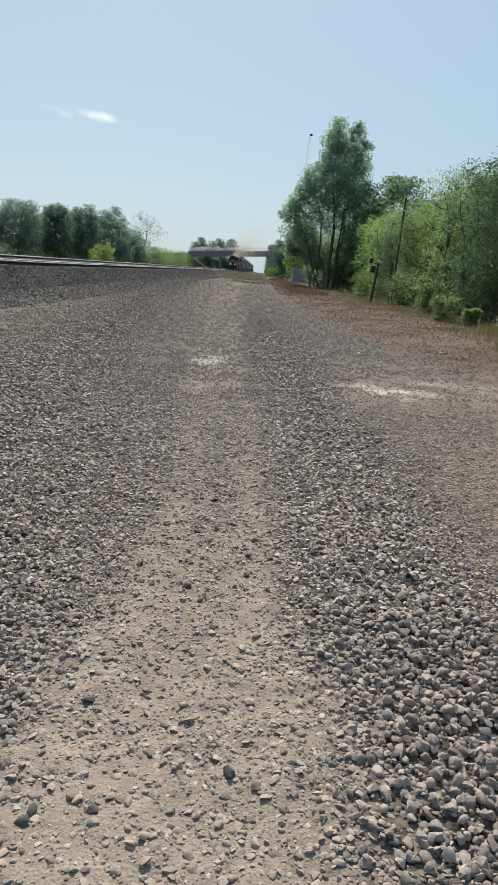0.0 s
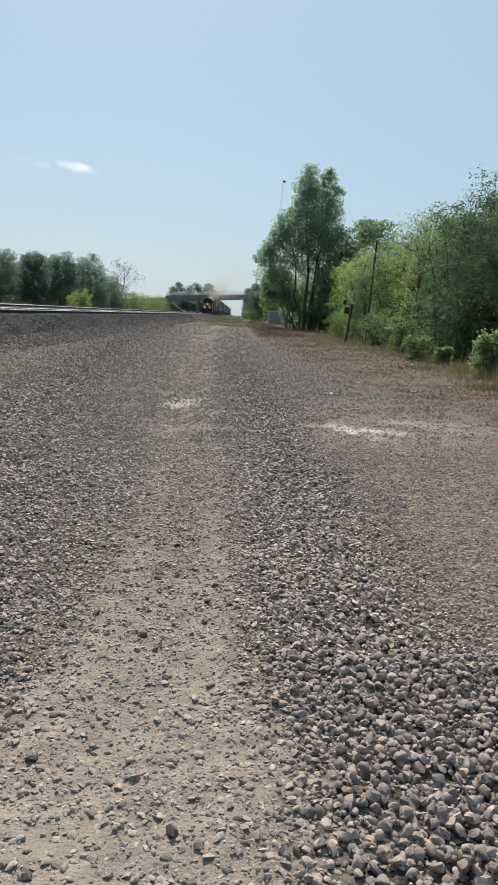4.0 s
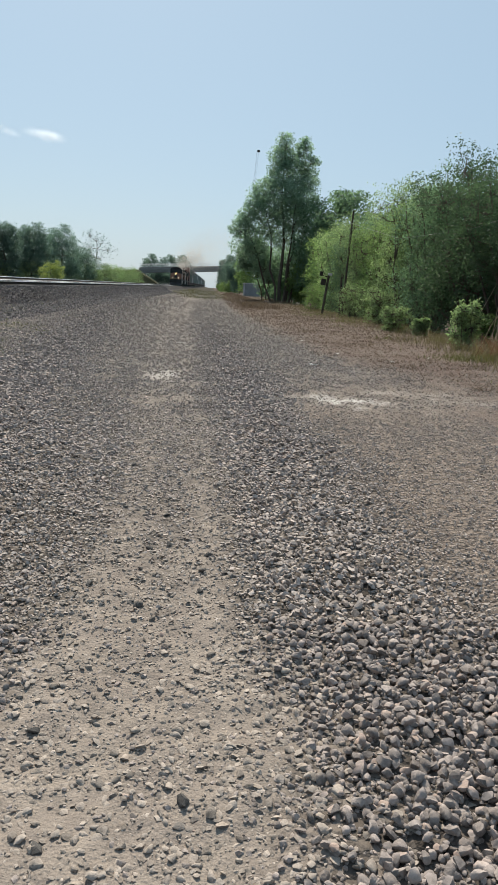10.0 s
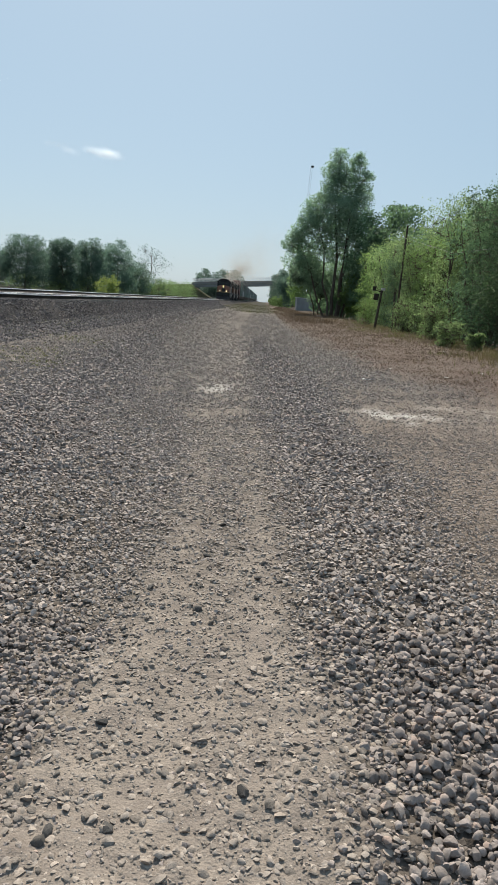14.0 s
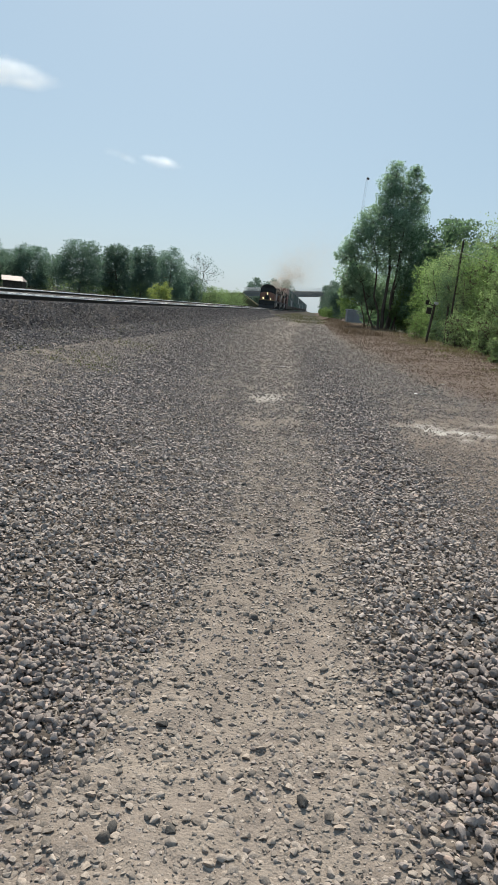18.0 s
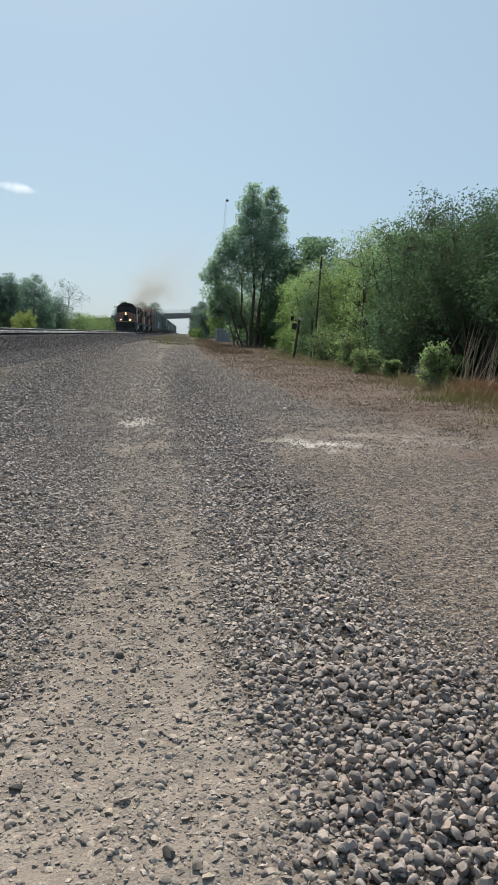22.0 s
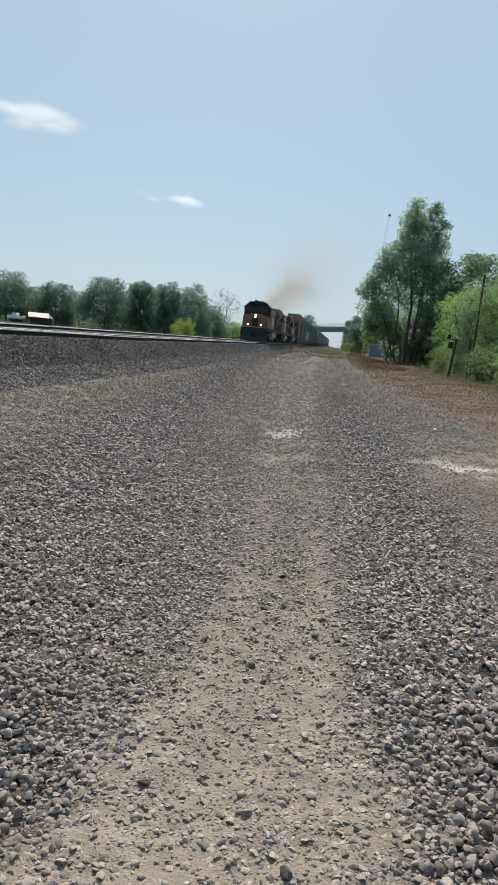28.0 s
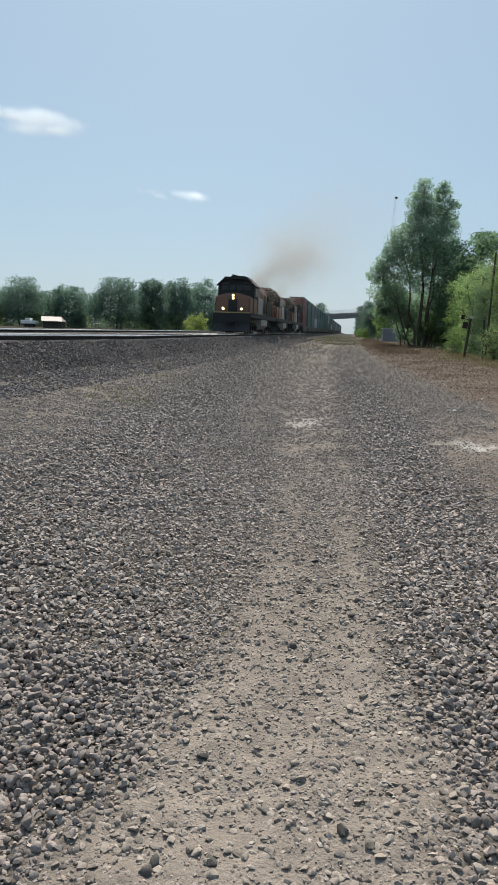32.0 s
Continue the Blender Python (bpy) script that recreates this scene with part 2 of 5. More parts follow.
def ground_material():
    """Gravel road: grey chippings darkened for the shade between stones, tan dust in the wheel tracks, brown weedy
    verge, white lime spills. The zones come from the mesh.
    """
    m, nt, b = mat_new("gravel_ground")
    tc = nt.nodes.new("ShaderNodeTexCoord")
    zone = nt.nodes.new("ShaderNodeAttribute")
    zone.attribute_name = "zone"
    sep = nt.nodes.new("ShaderNodeSeparateColor")
    nt.links.new(zone.outputs["Color"], sep.inputs["Color"])
    cells = node(nt, "ShaderNodeTexVoronoi", Scale=24.0)
    cells2 = node(nt, "ShaderNodeTexVoronoi", Scale=70.0)
    grain = node(nt, "ShaderNodeTexNoise", Scale=160.0, Detail=4.0)
    patch = node(nt, "ShaderNodeTexNoise", Scale=0.7, Detail=6.0, Roughness=0.6)
    mid = node(nt, "ShaderNodeTexNoise", Scale=5.0, Detail=6.0, Roughness=0.65)
    for n in (cells, cells2, grain, patch, mid):
        nt.links.new(tc.outputs["Object"], n.inputs["Vector"])
    sc = nt.nodes.new("ShaderNodeSeparateColor")
    nt.links.new(cells.outputs["Color"], sc.inputs["Color"])
    # darker than the loose stones: the shade of the gaps is in this colour
    stone = ramp(nt, sc.outputs["Red"], (0.0, (0.0332, 0.0282, 0.0249)), (0.5, (0.0913, 0.078, 0.0689)), (1.0, (0.224, 0.193, 0.17)))
    stone = mix(nt, ramp(nt, patch.outputs["Fac"], (0.4, (0, 0, 0)), (0.7, (0.415, 0.415, 0.415))), stone, (0.108, 0.0938, 0.083))
    dust = ramp(nt, mid.outputs["Fac"], (0.3, (0.153, 0.128, 0.113)), (0.7, (0.312, 0.266, 0.222)))
    dust = mix(nt, 0.3, dust, ramp(nt, grain.outputs["Fac"], (0.35, (0.122, 0.105, 0.095)), (0.65, (0.321, 0.278, 0.254))))
    brown = ramp(nt, mid.outputs["Fac"], (0.3, (0.0954, 0.073, 0.0606)), (0.55, (0.166, 0.131, 0.11)), (0.75, (0.216, 0.174, 0.141)))
    sc2 = nt.nodes.new("ShaderNodeSeparateColor")
    nt.links.new(cells2.outputs["Color"], sc2.inputs["Color"])
    brown = mix(nt, 0.55, brown, ramp(nt, sc2.outputs["Red"], (0.0, (0.0498, 0.039, 0.0332)), (0.5, (0.166, 0.137, 0.116)), (1.0, (0.365, 0.307, 0.266))))
    lime = ramp(nt, mid.outputs["Fac"], (0.3, (0.315, 0.29, 0.266)), (0.7, (0.548, 0.523, 0.49)))
    c = mix(nt, sep.outputs["Red"], stone, dust)
    c = mix(nt, sep.outputs["Green"], c, brown)
    c = mix(nt, sep.outputs["Blue"], c, lime)
    field = ramp(nt, mid.outputs["Fac"], (0.3, (0.018, 0.019, 0.013)), (0.7, (0.045, 0.04, 0.029)))
    c = mix(nt, zone.outputs["Alpha"], field, c)
    weedy = nt.nodes.new("ShaderNodeAttribute")
    weedy.attribute_name = "weedy"
    soil = ramp(nt, mid.outputs["Fac"], (0.3, (0.078, 0.053, 0.044)), (0.55, (0.122, 0.088, 0.074)), (0.75, (0.17, 0.137, 0.113)))
    soil = mix(nt, ramp(nt, patch.outputs["Fac"], (0.46, (0, 0, 0)), (0.58, (0.75, 0.75, 0.75))), soil, (0.10, 0.068, 0.058))
    c = mix(nt, weedy.outputs["Fac"], c, soil)
    nt.links.new(c, b.inputs["Base Color"])
    b.inputs["Roughness"].default_value = 0.95
    b.inputs["Specular IOR Level"].default_value = 0.1
    hard = nt.nodes.new("ShaderNodeMath")
    hard.operation = "SUBTRACT"
    hard.inputs[0].default_value = 1.0
    nt.links.new(sep.outputs["Red"], hard.inputs[1])
    b1 = node(nt, "ShaderNodeBump", Distance=0.03)
    b1.invert = True
    nt.links.new(hard.outputs[0], b1.inputs["Strength"])
    b2 = node(nt, "ShaderNodeBump", Strength=0.6, Distance=0.008)
    nt.links.new(cells.outputs["Distance"], b1.inputs["Height"])
    pits = nt.nodes.new("ShaderNodeMath")
    pits.operation = "ADD"
    nt.links.new(grain.outputs["Fac"], pits.inputs[0])
    nt.links.new(cells2.outputs["Distance"], pits.inputs[1])
    nt.links.new(pits.outputs[0], b2.inputs["Height"])
    nt.links.new(b1.outputs["Normal"], b2.inputs["Normal"])
    nt.links.new(b2.outputs["Normal"], b.inputs["Normal"])
    return m


M = dict(
    ground=ground_material(),
    # the same gravel in a lightened copy here, a darkened copy below
    stone=stone_material("lightened_gravel_stone", (0.135, 0.114, 0.10), (0.485, 0.42, 0.384), (0.42, 0.315, 0.255)),
    single=stone_material("single_stone", (0.113, 0.0968, 0.0871), (0.371, 0.319, 0.287), (0.371, 0.244, 0.191), True),
    gravel_dark=stone_material("darkened_gravel_stone", (0.113, 0.0968, 0.0871), (0.372, 0.320, 0.296), (0.371, 0.27, 0.22)),
    ballast=stone_material("ballast_stone", (0.0415, 0.0365, 0.0365), (0.241, 0.216, 0.212), (0.232, 0.183, 0.141)),
    darkstone=stone_material("dark_stone", (0.06, 0.056, 0.054), (0.12, 0.112, 0.105), (0.12, 0.10, 0.085)),
    rail_head=surface("polished_rail_head", (0.80, 0.79, 0.77), (0.90, 0.89, 0.87), rough=0.42, metal=0.75, bump=0.0),
    rail=surface("rusty_rail", (0.028, 0.022, 0.019), (0.06, 0.047, 0.04), rough=0.8, scale=1.5),
    tie=surface("weathered_tie", (0.035, 0.03, 0.026), (0.11, 0.095, 0.08), rough=0.9, scale=4.0, vary=0.3),
    # orange dulled: haze and front shade are put into the colour
    orange=surface("haze_dulled_orange_paint", (0.16, 0.068, 0.04), (0.224, 0.1, 0.06), rough=0.5, scale=0.8, rust=(0.08, 0.036, 0.024)),
    black=surface("sooty_black_paint", (0.008, 0.008, 0.008), (0.024, 0.023, 0.022), rough=0.7, scale=1.0),
    underframe=surface("grimy_underframe", (0.02, 0.018, 0.016), (0.06, 0.052, 0.046), rough=0.85, scale=2.0),
    yellow=surface("yellow_stripe_paint", (0.30, 0.21, 0.07), (0.42, 0.31, 0.12), rough=0.5, scale=2.0),
    silver=surface("grey_tank_paint", (0.26, 0.25, 0.23), (0.46, 0.44, 0.41), rough=0.6, scale=1.6),
    steel=surface("worn_wheel_steel", (0.10, 0.09, 0.08), (0.25, 0.23, 0.21), rough=0.5, metal=0.7),
    glass=surface("dark_cab_glass", (0.01, 0.012, 0.014), (0.02, 0.023, 0.026), rough=0.35, bump=0.0),
    red_box=surface("red_container_paint", (0.10, 0.032, 0.027), (0.16, 0.052, 0.042), rough=0.6, scale=0.7, rust=(0.10, 0.04, 0.03)),
    green_box=surface("green_container_paint", (0.022, 0.058, 0.046), (0.045, 0.105, 0.082), rough=0.6, scale=0.7, rust=(0.08, 0.06, 0.045), vary=0.15),
    grey_box=surface("grey_container_paint", (0.055, 0.07, 0.074), (0.10, 0.12, 0.125), rough=0.6, scale=0.7, rust=(0.12, 0.09, 0.07), vary=0.15),
    white_box=surface("white_container_paint", (0.26, 0.28, 0.28), (0.42, 0.43, 0.42), rough=0.55, scale=0.7, rust=(0.2, 0.15, 0.12)),
    headlamp=glow("headlamp_glow", (1.0, 0.6, 0.24), 5.0),
    ditchlamp=glow("ditch_lamp_glow", (1.0, 0.68, 0.34), 4.5),
    concrete=surface("weathered_concrete", (0.17, 0.165, 0.155), (0.30, 0.29, 0.27), rough=0.9, scale=0.4, fine=12.0),
    girder=surface("grey_girder_paint", (0.20, 0.205, 0.21), (0.30, 0.305, 0.31), rough=0.7, scale=0.5),
    bark=surface("grey_brown_bark", (0.05, 0.04, 0.032), (0.14, 0.115, 0.095), rough=0.95, scale=3.0, fine=25.0, bump=0.6),
    wood=surface("dark_weathered_wood", (0.035, 0.028, 0.023), (0.10, 0.085, 0.07), rough=0.9, scale=4.0),
    galvanised=surface("galvanised_steel", (0.30, 0.31, 0.32), (0.45, 0.46, 0.47), rough=0.55, metal=0.3, scale=1.5),
    white=surface("white_paint", (0.62, 0.61, 0.59), (0.82, 0.81, 0.79), rough=0.6, scale=1.0),
    smoke=leaf_material("brown_exhaust_smoke", (0.48, 0.43, 0.38), (0.58, 0.53, 0.475), 0.55, (1, 1, 1)),
    # clouds get a faint added glow besides the light that falls on them
    cloud=leaf_material("cloud_white_glow", (0.84, 0.90, 0.96), (0.88, 0.94, 1.0), 0.5, (1, 1, 1), 0.1),
    dusty=stone_material("dusty_stone", (0.12, 0.103, 0.089), (0.40, 0.345, 0.302), (0.30, 0.245, 0.20)),
    brownstone=stone_material("brown_chipping", (0.11, 0.092, 0.081), (0.48, 0.412, 0.366), (0.40, 0.30, 0.245)),
    leaf=leaf_material("spring_leaf", (0.10, 0.155, 0.075), (0.24, 0.32, 0.16), 0.68, (0.85, 1.0, 0.6)),
    leaf_light=leaf_material("light_spring_leaf", (0.135, 0.195, 0.10), (0.32, 0.40, 0.225), 0.7, (0.88, 1.0, 0.76)),
    leaf_bright=leaf_material("bright_yellow_leaf", (0.20, 0.26, 0.10), (0.34, 0.41, 0.18), 0.65),
    # green darkened to put the thicket's shaded hollow into the colour
    leaf_shade=leaf_material("shade_darkened_leaf", (0.045, 0.08, 0.05), (0.115, 0.165, 0.10), 0.55, (0.85, 1.0, 0.75)),
    leaf_dark=leaf_material("dark_leaf", (0.095, 0.15, 0.105), (0.21, 0.285, 0.19), 0.66, (0.82, 1.0, 0.75)),
    # these two leaf colours are greyed and paled to hold the distance haze
    leaf_cotton=leaf_material("haze_paled_cottonwood_leaf", (0.17, 0.235, 0.19), (0.34, 0.42, 0.335), 0.7, (0.82, 1.0, 0.78)),
    leaf_far=leaf_material("haze_tinted_leaf", (0.098, 0.145, 0.124), (0.18, 0.235, 0.203), 0.64, (0.8, 1.0, 0.85)),
    dry=leaf_material("dry_grass", (0.10, 0.085, 0.05), (0.225, 0.195, 0.12), 0.3),
    weed=leaf_material("reddish_weed", (0.085, 0.06, 0.052), (0.178, 0.134, 0.113), 0.3),
    grass=leaf_material("green_grass", (0.075, 0.082, 0.036), (0.175, 0.178, 0.085), 0.4),
)

# ---- the lie of the land ----
GRADE, TRACK_X, TRACK2_X = 0.0052, -9.55, -18.3


def rail_z(y):
    return 1.30 + GRADE * np.maximum(np.asarray(y, float) - 30.0, 0.0)


def land(x, y):
    """Height of the ground: a road with a slight crossfall, rising to the ballast on one side and the verge on the other."""
    x, y = np.asarray(x, float), np.asarray(y, float)
    z = np.where(x > -1.0, 0.052 * x, -0.052 + 0.0172 * (x + 1.0) ** 2)
    z = np.where(x < -7.0, 0.567, z)
    z = np.where(x < -21.0, 0.63, z)
    z = np.where(x > 7.0, 0.364 - 0.30 * step(8.5, 11.5, x) - 0.5 * step(11, 16, x), z)
    z = z + GRADE * np.maximum(y - 25.0, 0.0) * np.where(y < 900, 1.0, 900.0 / np.maximum(y, 1.0)) - 0.003 * np.clip(y, 0, 16)
    return z


def track_mid(y):
    """The middle of the wheel track, which bends away towards the railway."""
    return np.interp(y, [0, 5, 8, 14, 30, 52, 105, 150], [-0.26, -0.22, -0.37, -0.70, -1.45, -2.1, -2.4, -2.4])


def windrow(x, y):
    """Ridges of coarser stones thrown up on both sides of the wheel track."""
    left = np.exp(-((x - np.interp(y, [0, 6, 10, 16, 30, 60], [-1.7, -2.3, -2.9, -3.4, -4.7, -6.0])) / np.interp(y, [0, 8, 30], [0.8, 0.95, 0.8])) ** 2)
    right = np.exp(-((x - track_mid(y) - np.interp(y, [0, 5, 14, 30], [1.25, 0.95, 1.25, 1.5])) / 0.5) ** 2) * (1 - step(14, 45, y))
    return np.maximum(left, right)


def wheel_dust(x, y):
    """How dusty and fine the road is: 1 in the wheel track, 0 in loose gravel."""
    n = vnoise(x, y, 0.9, 3) * 0.4 + vnoise(x, y, 0.3, 4) * 0.35 + vnoise(x, y, 0.11, 6) * 0.25
    off = np.abs(x - track_mid(y))
    w = np.interp(y, [0, 2.3, 4, 8, 14, 60], [0.66, 0.60, 0.44, 0.46, 0.6, 0.7])
    d = 1.0 - step(w * 0.45, w * 1.4, off + (n - 0.5) * 0.6)
    fade = np.interp(y, [0, 2.4, 3.6, 6, 14, 60, 150], [1.0, 1.0, 0.62, 0.32, 0.22, 0.18, 0.2])
    rut = np.exp(-((off - np.interp(y, [2, 4, 30], [0.37, 0.25, 0.46])) / np.interp(y, [2, 8, 30], [0.13, 0.14, 0.32])) ** 2)
    d = d * fade * (0.72 + 0.56 * n) + rut * np.interp(y, [2, 3.5, 10, 18, 30, 100], [0.0, 0.30, 0.12, 0.14, 0.16, 0.18]) * (0.4 + 1.2 * n)
    d2 = step(0.0, 1.2, np.interp(y, [6, 16, 30, 60], [-3.3, -4.2, -5.5, -6.4]) - x + (n - 0.5) * 1.6) * 0.15 * step(7, 13, y)
    d3 = (1 - windrow(x, y)) * (0.5 + n) * 0.12 * step(7, 12, y)
    return np.clip(d + d2 + d3, 0, 1)


def weeds(x, y):
    """Share of the verge that dead weeds cover."""
    n = vnoise(x, y, 2.2, 7) * 0.6 + vnoise(x, y, 0.8, 8) * 0.4
    edge = np.interp(y, [0, 11, 18, 31, 60, 170], [5.0, 4.0, 3.5, 2.6, 1.9, 1.4])
    return step(-0.9, 0.9, x - edge + (n - 0.5) * 2.0)


def verge(x, y):
    """Weedy brown verge beside the road."""
    n = vnoise(x, y, 2.2, 7) * 0.6 + vnoise(x, y, 0.8, 8) * 0.4
    g = weeds(x, y)
    fines = 0.8 * step(0.9, 1.7, x + (n - 0.5) * 0.6) * (1 - step(12.0, 16.0, y + (n - 0.5) * 4)) * step(2.6, 4.5, y + (n - 0.5))
    return np.clip(np.maximum(g, fines), 0, 1)


def lime(x, y):
    n = vnoise(x, y, 0.5, 11) * 0.6 + vnoise(x, y, 0.15, 12) * 0.4
    streak = vnoise(x * 0.35 + 0.1 * y, y, 0.16, 13) * 0.6 + vnoise(x, y, 0.07, 14) * 0.4
    a = 1 - step(0.2, 1.0, np.hypot((x - 1.95) / 1.0, (y - 10.75 + 0.42 * (x - 1.9) + 0.9 * (n - 0.5)) / 0.72))
    b = 1 - step(0.2, 1.0, np.hypot((x + 0.84) / 0.46, (y - 14.1 + 0.8 * (n - 0.5)) / 1.25))
    d = 1 - step(0.3, 1.0, np.hypot((x + 0.98) / 0.6, (y - 22.9) / 0.35))
    e = 1 - step(0.2, 1.0, np.hypot((x - 3.2) / 2.6, (y - 10.9 + 1.2 * (n - 0.5)) / 1.5))
    v = np.maximum.reduce([a * 1.1, d * 0.9])
    v = v * (0.16 + 0.84 * step(0.40, 0.78, streak + 0.2 * v))
    return np.clip(np.maximum.reduce([v, b * (0.32 + 0.55 * streak), e * 0.36 * step(0.35, 0.75, streak)]), 0, 1)


def relief(x, y):
    """Small bumps and hollows of the road."""
    near = 1 - step(12, 30, y)
    return near * ((vnoise(x, y, 0.45, 21) - 0.5) * 0.022 + (vnoise(x, y, 0.11, 22) - 0.5) * 0.024 + (vnoise(x, y, 0.05, 23) - 0.5) * 0.020)


def build_ground():
    def axis(*pieces):
        return np.unique(np.round(np.concatenate([np.arange(a, b, s) for a, b, s in pieces]), 4))
    xs = axis((-3000, -400, 260), (-400, -60, 34), (-60, -18, 4.0), (-18, -8, 0.7), (-8, -3, 0.2), (-3, -1.3, 0.06), (-1.3, 1.0, 0.025), (1.0, 4, 0.06), (4, 12, 0.2), (12, 40, 3.0), (40, 400, 36), (400, 3001, 260))
    ys = axis((-60, 0, 6), (0, 1.2, 0.3), (1.2, 3.6, 0.03), (3.6, 6, 0.06), (6, 9, 0.1), (9, 25, 0.2), (25, 80, 0.6), (80, 400, 8), (400, 900, 50), (900, 4600, 370))
    X, Y = np.meshgrid(xs, ys)
    Z = land(X, Y)
    Z += relief(X, Y)
    nx, ny = len(xs), len(ys)
    idx = np.arange(nx * ny).reshape(ny, nx)
    faces = np.stack([idx[:-1, :-1], idx[:-1, 1:], idx[1:, 1:], idx[1:, :-1]], -1).reshape(-1, 4)
    me = mesh_of("ground", np.stack([X, Y, Z], -1).reshape(-1, 3), faces, M["ground"], smooth=True)
    col = me.attributes.new("zone", "FLOAT_COLOR", "POINT")
    road = 1 - np.maximum(step(19.5, 20.5, np.abs(X + 1.5)), step(100, 150, Y))
    data = np.stack([wheel_dust(X, Y), verge(X, Y), lime(X, Y), road], -1).astype(np.float32)
    col.data.foreach_set("color", data.ravel())
    rug = me.attributes.new("weedy", "FLOAT", "POINT")
    rug.data.foreach_set("value", (weeds(X, Y) * (0.35 + 0.65 * vnoise(X, Y, 0.7, 15))).astype(np.float32).ravel())
    return tagged(new("ground", me), "grey gravel road with dusty tan wheel track and brown weedy verge", "ground", kind="structure")


build_ground()


# ---- stones ----
def stone_shapes(count, points, seed, flat=(0.52, 0.84)):
    """Unit stones: lumps with a few broken faces and rounded edges."""
    rng = np.random.default_rng(seed)
    out = []
    for _ in range(count):
        p = []
        while len(p) < points:
            n = rng.normal(size=3)
            n /= np.linalg.norm(n)
            if all(n @ q < math.cos(1.75 / math.sqrt(points)) for q in p):
                p.append(n)
        p = np.array(p) * rng.uniform(0.93, 1.05, (points, 1))
        for _ in range(5):
            n = rng.normal(size=3)
            n /= np.linalg.norm(n)
            over = p @ n - rng.uniform(0.45, 0.75)
            p -= np.maximum(over, 0)[:, None] * n * 0.92
        p *= np.array([1.12, rng.uniform(0.75, 1.0), rng.uniform(*flat)])
        bm = bmesh.new()
        for q in p:
            bm.verts.new(q)
        bmesh.ops.convex_hull(bm, input=bm.verts[:])
        bmesh.ops.delete(bm, geom=[v for v in bm.verts if not v.link_faces], context="VERTS")
        bmesh.ops.triangulate(bm, faces=bm.faces[:])
        bm.verts.ensure_lookup_table()
        bm.verts.index_update()
        v = np.array([q.co[:] for q in bm.verts])
        f = np.array([[q.index for q in t.verts] for t in bm.faces])
        bm.free()
        out.append((v, f))
    return out


def pebbles(count, seed):
    """Flat-topped broken chips, three- or four-sided, for the stones farther off."""
    rng = np.random.default_rng(seed)
    out = []
    for i in range(count):
        k = 3 + i % 2
        a = (np.arange(k) + rng.uniform(-0.22, 0.22, k)) * 2 * np.pi / k
        r = rng.uniform(0.85, 1.25, k)
        low = np.stack([r * np.cos(a), 0.85 * r * np.sin(a), np.full(k, -0.5)], -1)
        top = np.stack([r * np.cos(a + 0.2), 0.85 * r * np.sin(a + 0.2), np.zeros(k)], -1) * rng.uniform(0.62, 0.8)
        top[:, 2] = rng.uniform(0.2, 0.45, k)
        f = [(j, (j + 1) % k, k + (j + 1) % k) for j in range(k)] + [(j, k + (j + 1) % k, k + j) for j in range(k)] + [(k, k + j, k + j + 1) for j in range(1, k - 1)]
        out.append((np.concatenate([low, top]), np.array(f)))
    return out


FINE, COARSE, CHIPS = stone_shapes(18, 20, 1), stone_shapes(14, 11, 2), pebbles(14, 3)
FLAT, FLAT2 = ([(v * np.array([1.1, 1.0, 0.8]), f) for v, f in shapes] for shapes in (stone_shapes(14, 15, 4), stone_shapes(12, 10, 6)))


def turns(rng, n, tilt=0.5):
    """Random turns, mostly about the upright."""
    a = rng.uniform(0, 2 * np.pi, n)
    p, q = rng.normal(0, tilt, n), rng.normal(0, tilt, n)
    ca, sa, cp, sp, cq, sq = np.cos(a), np.sin(a), np.cos(p), np.sin(p), np.cos(q), np.sin(q)
    o, l = np.zeros(n), np.ones(n)
    A = np.stack([ca, -sa, o, sa, ca, o, o, o, l], -1).reshape(n, 3, 3)
    B = np.stack([l, o, o, o, cp, -sp, o, sp, cp], -1).reshape(n, 3, 3)
    C = np.stack([cq, o, sq, o, l, o, -sq, o, cq], -1).reshape(n, 3, 3)
    return A @ B @ C


def heap(name, shapes, place, size, turn, rng, mat, smooth=False, ridge=40):
    """One mesh of many stones."""
    V, F, base = [], [], 0
    kind = rng.integers(0, len(shapes), len(place))
    for k, (v, f) in enumerate(shapes):
        i = np.where(kind == k)[0]
        if not len(i):
            continue
        w = np.einsum("nij,vj->nvi", turn[i], v) * size[i, None, None] + place[i, None, :]
        V.append(w.reshape(-1, 3))
        F.append((f[None] + (np.arange(len(i)) * len(v))[:, None, None] + base).reshape(-1, 3))
        base += len(i) * len(v)
    return mesh_of(name, np.concatenate(V), np.concatenate(F), mat, smooth, ridge)


def scatter(rng, x0, x1, y0, y1, per_m2, keep):
    n = int((x1 - x0) * (y1 - y0) * per_m2)
    x, y = rng.uniform(x0, x1, n), rng.uniform(y0, y1, n)
    ok = rng.uniform(0, 1, n) < keep(x, y)
    return x[ok], y[ok]


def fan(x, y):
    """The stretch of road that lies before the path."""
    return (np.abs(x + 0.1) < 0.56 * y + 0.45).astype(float)


